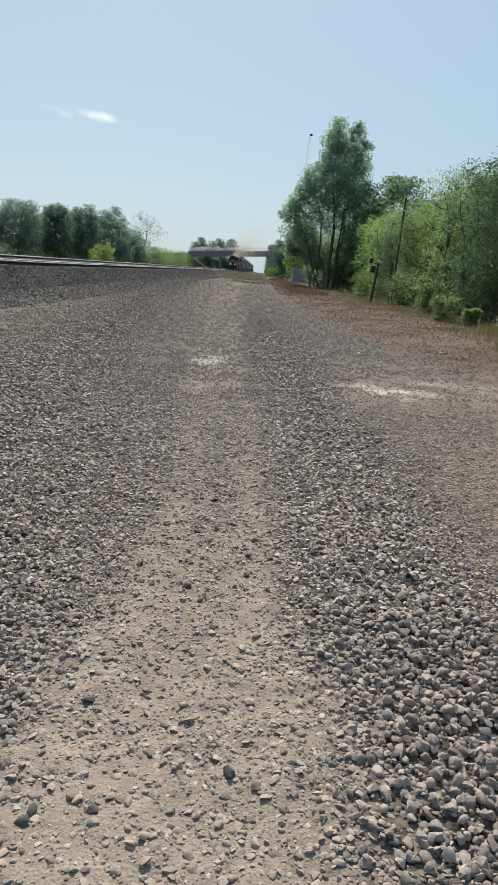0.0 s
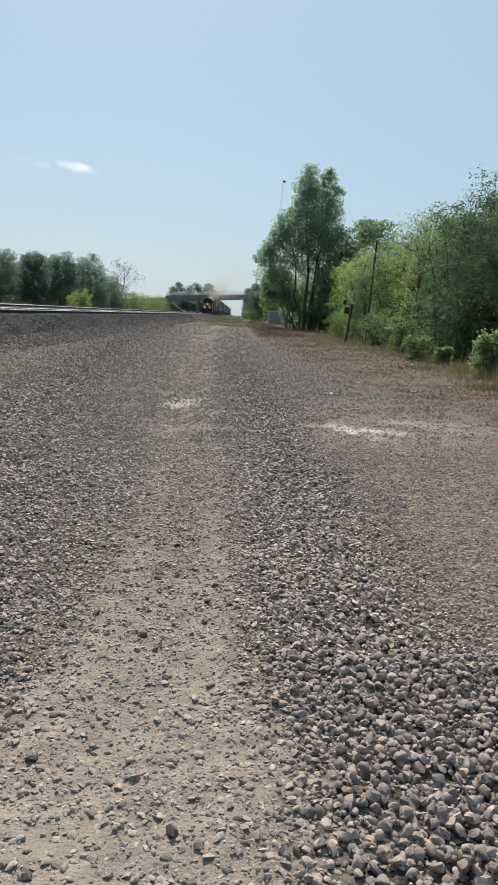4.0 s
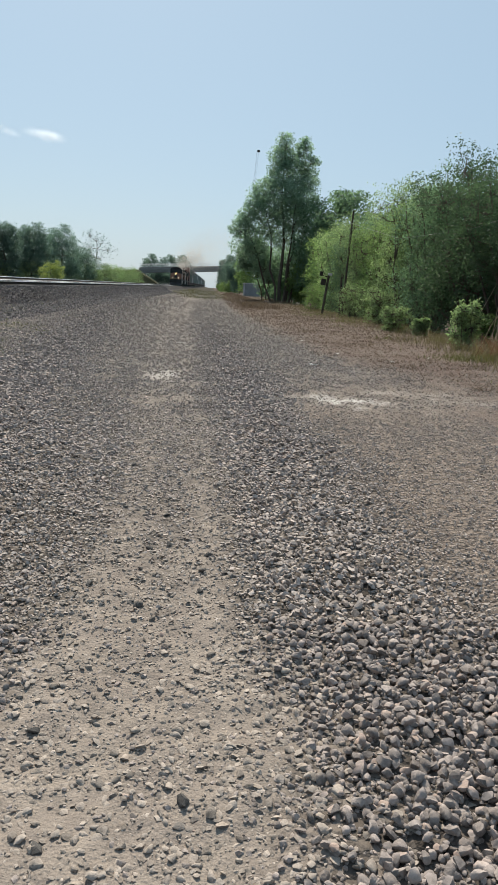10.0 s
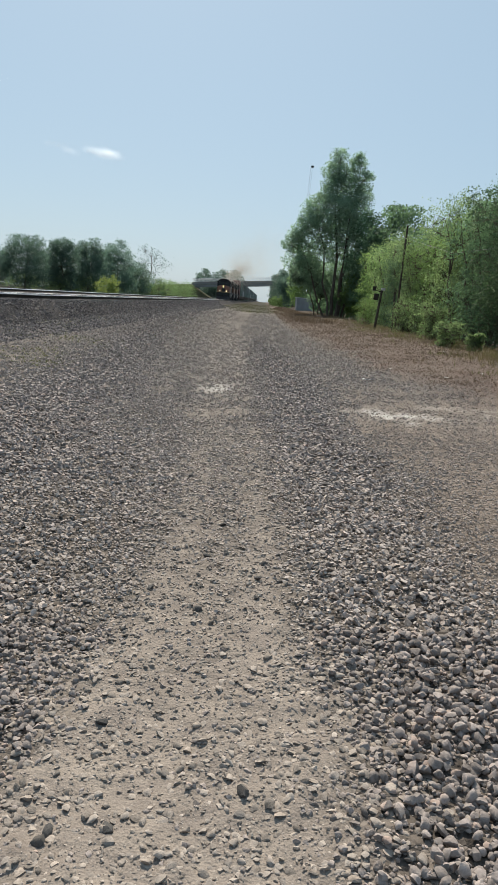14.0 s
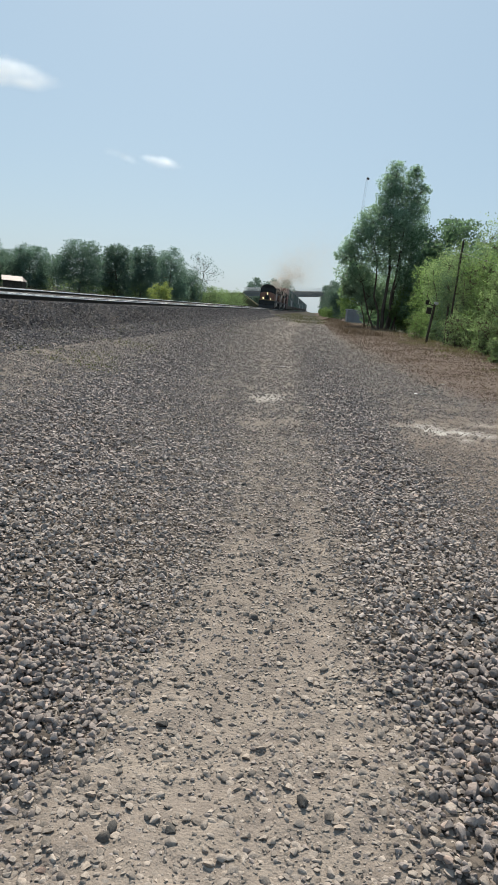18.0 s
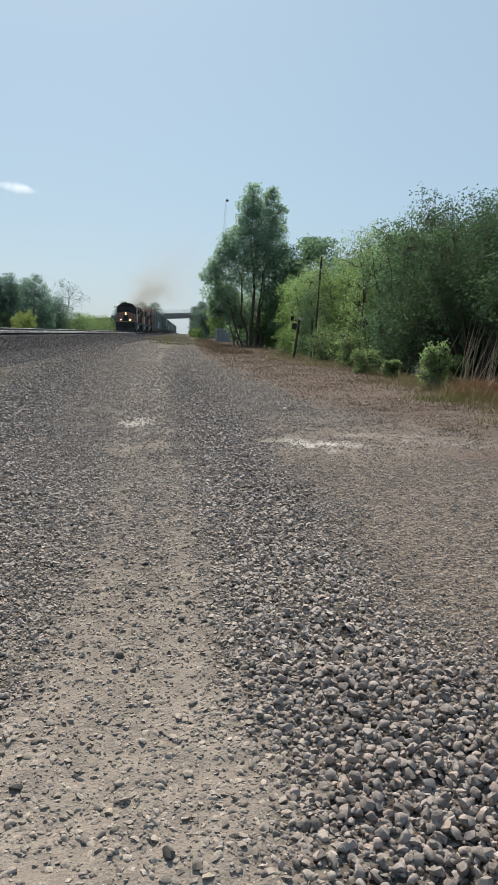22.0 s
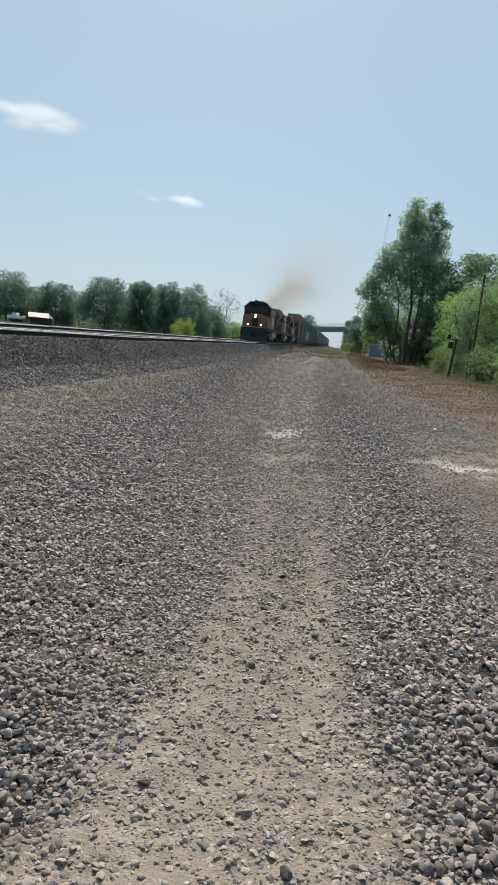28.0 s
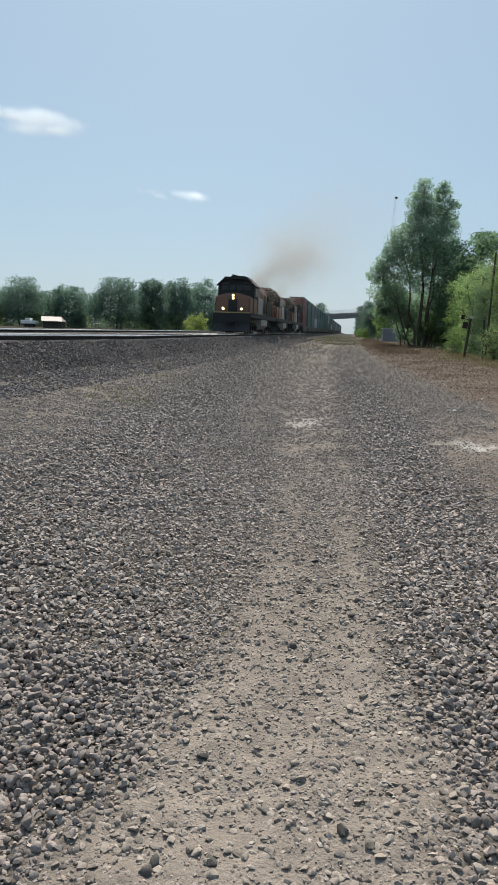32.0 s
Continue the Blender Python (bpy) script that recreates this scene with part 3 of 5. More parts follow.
def gravel(name, label, shapes, y0, y1, per_m2, lo, hi, seed, mat, keep, lift=0.12, wide=0.56, rise=(-0.2, 0.6), tilt=0.5, apart=0, smooth=False, ridge=40):
    rng = np.random.default_rng(seed)
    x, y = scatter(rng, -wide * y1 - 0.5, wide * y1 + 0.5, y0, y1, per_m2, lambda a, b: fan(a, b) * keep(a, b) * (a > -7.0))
    d = wheel_dust(x, y) if mat in (M["stone"], M["gravel_dark"]) else np.zeros_like(x)
    s = lo * (hi / lo) ** (rng.uniform(0, 1, len(x)) ** 1.6) * 0.5
    s *= (1.0 - 0.30 * d - 0.35 * verge(x, y)) * (0.84 + 0.30 * windrow(x, y))
    z = land(x, y) + relief(x, y) + s * (lift - 0.30 * d + rng.uniform(*rise, len(x)) * (1 - d))
    T = turns(rng, len(x), tilt)
    single = np.zeros(len(x), bool)
    if apart:                                   # the foremost stones are objects of their own
        front = np.where(y > 1.72)[0]
        single[front[np.argsort(y[front])[:apart]]] = True
    k = ~single
    me = heap(name, shapes, np.stack([x, y, z], -1)[k], s[k], T[k], rng, mat, smooth, ridge)
    ob = tagged(new(name, me), label, "gravel", kind="stuff")
    metas = [mesh_of("stone", v, f, M["single"], smooth, 42) for v, f in shapes] if apart else []
    for j, i in enumerate(np.where(single)[0]):
        part("stone", metas[j % len(metas)], None, ob, at=Matrix.Translation((x[i], y[i], z[i])) @ Matrix(T[i].tolist()).to_4x4() @ Matrix.Scale(float(s[i]), 4))
    return ob


def loose(x, y):
    """Share of the ground that loose stones cover."""
    n = vnoise(x, y, 0.6, 51) * 0.6 + vnoise(x, y, 0.2, 52) * 0.4
    return np.clip((1.0 - 0.98 * wheel_dust(x, y) - 0.95 * verge(x, y) - 1.0 * lime(x, y)) * (0.7 + 0.6 * n), 0.02, 1)


def pressed(x, y):
    """Small stones pressed into the wheel track."""
    n = vnoise(x, y, 0.3, 53) * 0.6 + vnoise(x, y, 0.12, 54) * 0.4
    near = 1 - step(0.55, 1.05, np.abs(x - track_mid(y)))
    return np.clip((0.5 + 0.7 * step(0.3, 0.7, n)) * near, 0, 1) * (1 - 0.7 * lime(x, y))


def fines(x, y):
    """Brown chippings spread beside the loose gravel."""
    return np.clip(1.6 * verge(x, y), 0, 1) * (1 - 0.7 * lime(x, y))


def far_gravel(n, y0, y1, seed, mat, keep, wide=0.56, size=1.0):
    """The stones farther along the road, thinning out with distance."""
    rng = np.random.default_rng(seed)
    y = y0 * (y1 / y0) ** rng.uniform(0, 1, n)
    x = rng.uniform(-1, 1, n) * (wide * y + 0.5)
    ok = (rng.uniform(0, 1, n) < keep(x, y) * (1 - step(70, 130, y) * 0.4)) & (x > -7.0) & (x < 9.0)
    x, y = x[ok], y[ok]
    s = size * (np.interp(y, [0, 10, 16, 30, 60, 130], [0.0, 0.016, 0.022, 0.029, 0.042, 0.06]) * rng.uniform(0.55, 1.45, len(x)) + 0.006) * (0.72 + 0.46 * windrow(x, y))
    z = land(x, y) + s * rng.uniform(0.1, 0.85, len(x))
    me = heap("far_gravel", CHIPS, np.stack([x, y, z], -1), s, turns(rng, len(x), 0.2), rng, mat)
    return tagged(new("far_gravel", me), "grey loose gravel farther along the road", "gravel", kind="stuff")


G1, G2, G3 = "grey angular loose gravel lying on the road", "small dusty stones pressed into the wheel track", "small grey chippings between the larger stones"
# light and shade put into colour: darkened copy near and on ridges, lightened beyond
gravel("coarse_gravel", G1, FINE, 1.3, 3.4, 2900, 0.015, 0.053, 31, M["gravel_dark"], loose, tilt=0.40, apart=300, smooth=True, rise=(-0.4, 1.2), ridge=42)
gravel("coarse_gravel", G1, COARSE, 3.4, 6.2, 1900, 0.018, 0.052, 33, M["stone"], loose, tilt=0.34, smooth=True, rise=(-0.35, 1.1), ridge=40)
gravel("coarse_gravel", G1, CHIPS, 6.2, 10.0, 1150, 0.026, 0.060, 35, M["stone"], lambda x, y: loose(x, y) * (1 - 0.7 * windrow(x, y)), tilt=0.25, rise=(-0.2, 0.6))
gravel("coarse_gravel", G1, COARSE, 6.2, 10.0, 800, 0.028, 0.066, 43, M["gravel_dark"], lambda x, y: loose(x, y) * windrow(x, y), tilt=0.3, rise=(-0.2, 0.8), smooth=True, ridge=34)
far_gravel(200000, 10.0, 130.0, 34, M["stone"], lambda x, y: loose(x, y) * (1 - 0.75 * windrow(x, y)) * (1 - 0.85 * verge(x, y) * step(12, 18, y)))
far_gravel(110000, 10.0, 70.0, 44, M["gravel_dark"], lambda x, y: loose(x, y) * windrow(x, y) ** 0.7, 0.5, 1.08)
far_gravel(16000, 8.5, 45.0, 39, M["dusty"], lambda x, y: np.clip(2.2 * wheel_dust(x, y), 0, 1), 0.13, 0.7)
gravel("pressed_gravel", G2, FLAT, 1.3, 3.2, 2500, 0.012, 0.050, 37, M["dusty"], pressed, 0.0, rise=(-0.35, 0.35), tilt=0.18, smooth=True, ridge=50)
gravel("pressed_gravel", G2, FLAT2, 3.2, 9.0, 2100, 0.014, 0.046, 38, M["dusty"], pressed, 0.06, rise=(-0.3, 0.4), tilt=0.22, smooth=True, ridge=44)
gravel("fine_gravel", G3, FLAT2, 1.3, 4.2, 1300, 0.006, 0.020, 32, M["dusty"], lambda x, y: 0.12 + 0.88 * wheel_dust(x, y), 0.1, rise=(-0.3, 0.4), tilt=0.25, smooth=True)
gravel("fine_gravel", "small brown chippings spread beside the loose gravel", CHIPS, 2.6, 9.0, 1700, 0.014, 0.040, 36, M["brownstone"], fines, 0.2, tilt=0.25)
far_gravel(60000, 9.0, 40.0, 40, M["brownstone"], lambda x, y: fines(x, y) * (x > 0) * (1 - 0.75 * step(13, 20, y)), 0.56, 0.62)


gravel("loose_stones", "small dark broken stones strewn over the wheel track", COARSE, 1.5, 10.0, 230, 0.014, 0.038, 42, M["gravel_dark"], lambda x, y: pressed(x, y) * (0.35 + 0.65 * step(0.45, 0.6, vnoise(x, y, 0.5, 57))), 0.25, rise=(0.0, 0.3), tilt=0.35, smooth=True, ridge=31)


def side_gravel():
    """Loose stones on the rest of the road round the path."""
    rng = np.random.default_rng(41)
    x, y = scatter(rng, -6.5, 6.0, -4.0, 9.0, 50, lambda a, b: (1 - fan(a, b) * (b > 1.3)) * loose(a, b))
    s = rng.uniform(0.016, 0.036, len(x))
    me = heap("side_gravel", CHIPS, np.stack([x, y, land(x, y) + relief(x, y) + s * 0.25], -1), s, turns(rng, len(x), 0.3), rng, M["stone"])
    tagged(new("side_gravel", me), G1, "gravel", kind="stuff")


side_gravel()


def dark_stones():
    """Single dark stones lying on the wheel track."""
    spots = [(-0.303, 3.604, 0.034), (-0.035, 2.162, 0.030), (-0.87, 4.13, 0.034), (-0.594, 1.973, 0.026), (0.037, 4.307, 0.030), (-0.425, 1.986, 0.030), (-0.621, 3.337, 0.026),
             (-0.604, 1.93, 0.026), (-0.553, 2.554, 0.028), (0.003, 4.056, 0.024), (-0.004, 3.785, 0.024), (-0.578, 3.897, 0.028), (-0.22, 3.45, 0.022), (-0.31, 4.45, 0.03), (-0.2, 4.5, 0.028),
             (-0.33, 4.62, 0.026), (-0.25, 5.1, 0.026), (0.12, 4.05, 0.022), (-0.55, 5.3, 0.028), (-0.2, 6.0, 0.028), (-0.62, 6.6, 0.03), (-0.3, 7.2, 0.03)]
    rng = np.random.default_rng(5)
    T = turns(rng, len(spots), 0.25)
    metas = [mesh_of("stone", v, f, M["darkstone"], True, 40) for v, f in FINE]
    for i, (x, y, r) in enumerate(spots):
        ob = tagged(new("stone", metas[i % len(metas)]), "dark grey stone lying loose on the dusty wheel track", "stone", "loose dark stones")
        ob.matrix_basis = Matrix.Translation((x, y, float(land(x, y) + relief(x, y)) + r * 0.3)) @ Matrix(T[i].tolist()).to_4x4() @ Matrix.Diagonal((r * 1.0, r * 0.9, r * 0.8, 1))


dark_stones()


# ---- railway ----
def build_ballast():
    """The ballast bed of both tracks."""
    prof = [(-6.95, 0.5), (-7.65, 1.14), (-20.3, 1.14), (-21.8, 0.45)]
    ys = np.concatenate([np.arange(-40, 120, 1.0), np.arange(120, 900, 20.0)])
    px = np.concatenate([np.linspace(a[0], b[0], n, endpoint=False) for a, b, n in zip(prof, prof[1:], (14, 52, 8))] + [[prof[-1][0]]])
    pz = np.interp(-px, [-p[0] for p in prof], [p[1] for p in prof])
    X, Y = np.meshgrid(px, ys)
    Z = pz[None, :] + (rail_z(Y) - 1.30) + (vnoise(X, Y, 0.6, 41) - 0.5) * 0.07
    n, k = len(px), len(ys)
    idx = np.arange(n * k).reshape(k, n)
    faces = np.stack([idx[:-1, :-1], idx[1:, :-1], idx[1:, 1:], idx[:-1, 1:]], -1).reshape(-1, 4)
    me = mesh_of("ballast_bed", np.stack([X, Y, Z], -1).reshape(-1, 3), faces, M["ballast_bed"], smooth=True)
    tagged(new("ballast_bed", me), "dark grey crushed-stone ballast bank under the tracks", "ballast bed", kind="structure")
    rng = np.random.default_rng(43)
    n = 28000
    y = 9 * 14 ** rng.uniform(0, 1, n)
    u = rng.uniform(0, 1, n)
    x = -5.7 - 2.2 * u ** 0.7
    z = np.where(x < -6.95, np.interp(-x, [6.95, 7.65, 20], [0.5, 1.14, 1.14]) + (rail_z(y) - 1.30), land(x, y))
    z = np.maximum(z, land(x, y)) + 0.01
    s = rng.uniform(0.020, 0.042, n) * (1 + np.minimum(y, 80) / 70)
    me = heap("ballast_stones", CHIPS, np.stack([x, y, z], -1), s, turns(rng, n), rng, M["ballast"])
    tagged(new("ballast_stones", me), "dark crushed ballast stones on the bank's shoulder", "ballast", kind="stuff")


def ballast_bed_material():
    m, nt, b = mat_new("ballast_surface")
    tc = nt.nodes.new("ShaderNodeTexCoord")
    cells = node(nt, "ShaderNodeTexVoronoi", Scale=16.0)
    big = node(nt, "ShaderNodeTexNoise", Scale=0.8, Detail=5.0)
    for n in (cells, big):
        nt.links.new(tc.outputs["Object"], n.inputs["Vector"])
    sc = nt.nodes.new("ShaderNodeSeparateColor")
    nt.links.new(cells.outputs["Color"], sc.inputs["Color"])
    c = ramp(nt, sc.outputs["Red"], (0.0, (0.012, 0.011, 0.011)), (1.0, (0.085, 0.077, 0.076)))
    c = mix(nt, 0.35, c, ramp(nt, big.outputs["Fac"], (0.3, (0.03, 0.027, 0.026)), (0.7, (0.075, 0.067, 0.065))))
    nt.links.new(c, b.inputs["Base Color"])
    b.inputs["Roughness"].default_value = 0.95
    b.inputs["Specular IOR Level"].default_value = 0.05
    bp = node(nt, "ShaderNodeBump", Strength=0.7, Distance=0.02)
    bp.invert = True
    nt.links.new(cells.outputs["Distance"], bp.inputs["Height"])
    nt.links.new(bp.outputs["Normal"], b.inputs["Normal"])
    return m


M["ballast_bed"] = ballast_bed_material()
build_ballast()


def build_track(cx, label):
    tr = thing("railway_track", label, "railway track", "railway tracks", "structure")
    stations = [-40.0, 30.0, 900.0]
    for side in (-0.755, 0.755):
        for nm, prof, mat in (("rail", [(-0.07, -0.17), (0.07, -0.17), (0.07, -0.155), (0.012, -0.14), (0.012, -0.045), (0.036, -0.035), (0.036, -0.012), (-0.036, -0.012), (-0.036, -0.035), (-0.012, -0.045), (-0.012, -0.14), (-0.07, -0.155)], M["rail"]),
                              ("rail_head", [(-0.0375, -0.034), (0.0375, -0.034), (0.0375, -0.02), (0.024, 0.0), (-0.024, 0.0), (-0.0375, -0.02)], M["rail_head"])):
            V, F, k = [], [], len(prof)
            for y in stations:
                V += [(cx + side + a, y, float(rail_z(y)) + c) for a, c in prof]
            for s in range(len(stations) - 1):
                F += [(s * k + i, s * k + (i + 1) % k, (s + 1) * k + (i + 1) % k, (s + 1) * k + i) for i in range(k)]
            part(nm, mesh_of(nm, V, F), mat, tr, "shiny worn rail head" if nm == "rail_head" else "")
    bm = boxes((-1.3, 1.3, -0.115, 0.115, -0.36, -0.17), bevel=0.012)
    tie = bpy.data.meshes.new("tie")
    bm.to_mesh(tie)
    bm.free()
    tie.materials.append(M["tie"])
    for i in range(150):
        y = 10.0 + i * 0.55
        part("tie", tie, None, tr, at=pose(cx, y, float(rail_z(y)), 0, 0, 0.6 * math.sin(i * 2.4)))
    return tr


build_track(TRACK_X, "near railway track with shiny rails on dark wooden ties")
build_track(TRACK2_X, "second railway track with shiny rails on dark wooden ties")


# ---- trees ----
def leaves(rng, centres, n, size, squash=0.8):
    """Small leaves round the given clump centres, each clump with its share."""
    w = centres[:, 3] ** 1.3
    c = centres[rng.choice(len(centres), n, p=w / w.sum())]
    r = rng.normal(size=(n, 3))
    r /= np.linalg.norm(r, axis=1, keepdims=True)
    p = c[:, :3] + r * (c[:, 3] * rng.uniform(0.1, 1.0, n) ** 0.55)[:, None] * np.array([1, 1, squash])
    T = turns(rng, n, 0.8)
    s = size * rng.uniform(0.6, 1.35, n)
    blade = np.array([(-0.5, 0.36, 0.0), (-0.45, -0.36, 0.05), (0.62, 0, 0)])
    V = np.einsum("nij,vj->nvi", T, blade) * s[:, None, None] + p[:, None]
    return V.reshape(-1, 3), np.arange(3 * n).reshape(n, 3)


def tubes(rows, sides=4):
    """Tapered round limbs, each row (from, to, radius, radius)."""
    A, B = np.array([r[0] for r in rows], float), np.array([r[1] for r in rows], float)
    ra, rb = np.array([r[2] for r in rows]), np.array([r[3] for r in rows])
    d = B - A
    d /= np.maximum(np.linalg.norm(d, axis=1, keepdims=True), 1e-6)
    u = np.cross(d, np.where(np.abs(d[:, 2:]) > 0.9, [[1.0, 0, 0]], [[0, 0, 1.0]]))
    u /= np.linalg.norm(u, axis=1, keepdims=True)
    v = np.cross(d, u)
    a = np.arange(sides) * 2 * np.pi / sides
    ring = u[:, None] * np.cos(a)[None, :, None] + v[:, None] * np.sin(a)[None, :, None]
    V = np.concatenate([A[:, None] + ring * ra[:, None, None], B[:, None] + ring * rb[:, None, None]], 1)
    j = np.arange(sides)
    f = np.stack([j, (j + 1) % sides, sides + (j + 1) % sides, sides + j], -1)
    F = f[None] + (np.arange(len(rows)) * 2 * sides)[:, None, None]
    return V.reshape(-1, 3), F.reshape(-1, 4)


def zl(x, y):
    return float(land(x, y))


def crowned(name, label, category, seed, x, y, stems, lobes, count, size, leaf, group="", knots=16, tight=0.2, twiggy=True):
    """A tree from its stems (lists of points with the foot radius) and the lobes of its crown (dx, dy, height, half width, half height)."""
    rng = np.random.default_rng(seed)
    th = thing(name, label, category, group, at=pose(x, y, zl(x, y) - 0.05))
    wood, twigs, clumps, nodes = [], [], [], []
    for r, pts in stems:
        n = len(pts) - 1
        for i, (p, q) in enumerate(zip(pts, pts[1:])):
            wood.append((p, q, r * (1 - 0.8 * i / n), r * (1 - 0.8 * (i + 1) / n)))
            nodes.append((np.array(q, float), r * (1 - 0.8 * (i + 1) / n)))
    for dx, dy, z, rx, rz in lobes:
        c = np.array([dx, dy, z])
        below = [nd for nd in nodes if nd[0][2] < z + 0.2 * rz] or nodes[:1]
        p, r = min(below, key=lambda nd: np.linalg.norm(nd[0] - c))
        bend = p * 0.45 + c * 0.55 + np.array([0, 0, -0.12 * rz])
        wood += [(p, bend, r * 0.6 + 0.015, r * 0.4 + 0.012), (bend, c, r * 0.4 + 0.012, 0.014)]
        k = max(6, int(knots * rng.uniform(0.8, 1.25)))
        v = rng.normal(size=(k, 3))
        v[:, 2] += 0.25
        v /= np.linalg.norm(v, axis=1, keepdims=True)
        q = c + v * rng.uniform(0.35, 1.0, (k, 1)) ** 0.7 * np.array([rx, rx, rz])
        for e in q:
            twigs.append((bend * 0.4 + c * 0.6, e, 0.014, 0.005))
            clumps.append((*e, tight * (rx * rz) ** 0.5 * rng.uniform(0.75, 1.5)))
    V, F = tubes(wood, 6)
    if twiggy:
        W, G = tubes(twigs, 3)
        V, F = np.concatenate([V, W]), np.concatenate([F, G + len(V)])
    part("trunk", mesh_of("trunk", V, F, smooth=True), M["bark"], th)
    L = np.array(lobes)
    V, F = leaves(rng, np.array(clumps), int(count * 0.6), size)
    k = rng.choice(len(L), int(count * 0.4), p=L[:, 3] ** 2 * L[:, 4] / (L[:, 3] ** 2 * L[:, 4]).sum())
    v = np.clip(rng.normal(size=(len(k), 3)) * 0.52, -0.85, 0.85)
    fill = np.concatenate([L[k, :3] + v * L[k][:, [3, 3, 4]], np.full((len(k), 1), 0.01)], 1)
    W, G = leaves(rng, fill, len(k), size)
    V, F = np.concatenate([V, W]), np.concatenate([F, G + len(V)])
    part("crown", mesh_of("crown", V, F), leaf, th)
    return th


def stem(rng, foot, top, steps=6, sway=0.03):
    """A slightly crooked line of points from the foot to the top."""
    foot, top = np.array(foot, float), np.array(top, float)
    h = np.linalg.norm(top - foot)
    return [tuple(foot + (top - foot) * f + (rng.normal(0, sway * h, 3) * (1, 1, 0.2) if 0 < f < 1 else 0)) for f in np.linspace(0, 1, steps)]


def round_tree(name, label, category, seed, x, y, height, width, bare, count, size, leaf, group="", lobes=12, knots=22, tight=0.40):
    """A broad tree: one short trunk and a rounded crown of several lobes."""
    rng = np.random.default_rng(seed)
    stems = [(0.018 * height, stem(rng, (0, 0, -0.15), (rng.normal(0, 0.04 * width), 0, height * 0.8)))]
    rows = []
    for i in range(lobes):
        g = (i + 0.5) / lobes
        z = bare + (1 - bare) * (0.10 + 0.80 * g)
        ring = 0.36 * width * math.sqrt(max(0.04, 1 - (abs(g - 0.38) / 0.66) ** 2.2))
        a = i * 2.4 + rng.uniform(-0.5, 0.5)
        k = width * rng.uniform(0.21, 0.30)
        rows.append((math.cos(a) * ring, math.sin(a) * ring, z * height, k, min(k * rng.uniform(0.75, 1.05), height * (1 - z) + 0.12 * height)))
    return crowned(name, label, category, seed + 5000, x, y, stems, rows, count, size, leaf, group, knots, tight, y < 60 or knots > 25)


def shoots(name, label, category, seed, x, y, height, width, count, size, leaf, group="", bare=0.12, stalks=6, tight=0.36):
    """A young many-stemmed tree: upright shoots that fan out, leafy almost to the ground."""
    rng = np.random.default_rng(seed)
    stems, rows = [], []
    for k in range(stalks):
        a = 2 * math.pi * (k + rng.uniform(0, 0.7)) / stalks
        far = 0.08 if k == 0 else rng.uniform(0.16, 0.44)
        out = width * far
        high = height * (0.90 - 0.7 * far ** 2) * rng.uniform(0.95, 1.0)
        foot = (math.cos(a) * 0.06 * width, math.sin(a) * 0.06 * width, -0.15)
        pts = stem(rng, foot, (math.cos(a) * out, math.sin(a) * out, high * 0.95), 7, 0.015)
        stems.append((0.009 * height, pts))
        for f in (0.22, 0.4, 0.56, 0.72, 0.86, 0.97):
            if f < bare:
                continue
            i = f * 6
            p = np.array(pts[int(i)]) + (np.array(pts[min(6, int(i) + 1)]) - np.array(pts[int(i)])) * (i - int(i))
            b = rng.uniform(0, 2 * math.pi)
            rx = width * rng.uniform(0.15, 0.24) * (1.15 - 0.30 * f)
            rows.append((p[0] + math.cos(b) * rx * 0.8, p[1] + math.sin(b) * rx * 0.8, p[2], rx, min(rx * rng.uniform(1.0, 1.7), 0.16 * height)))
    return crowned(name, label, category, seed + 7000, x, y, stems, rows, count, size, leaf, group, 12, tight, y < 60)


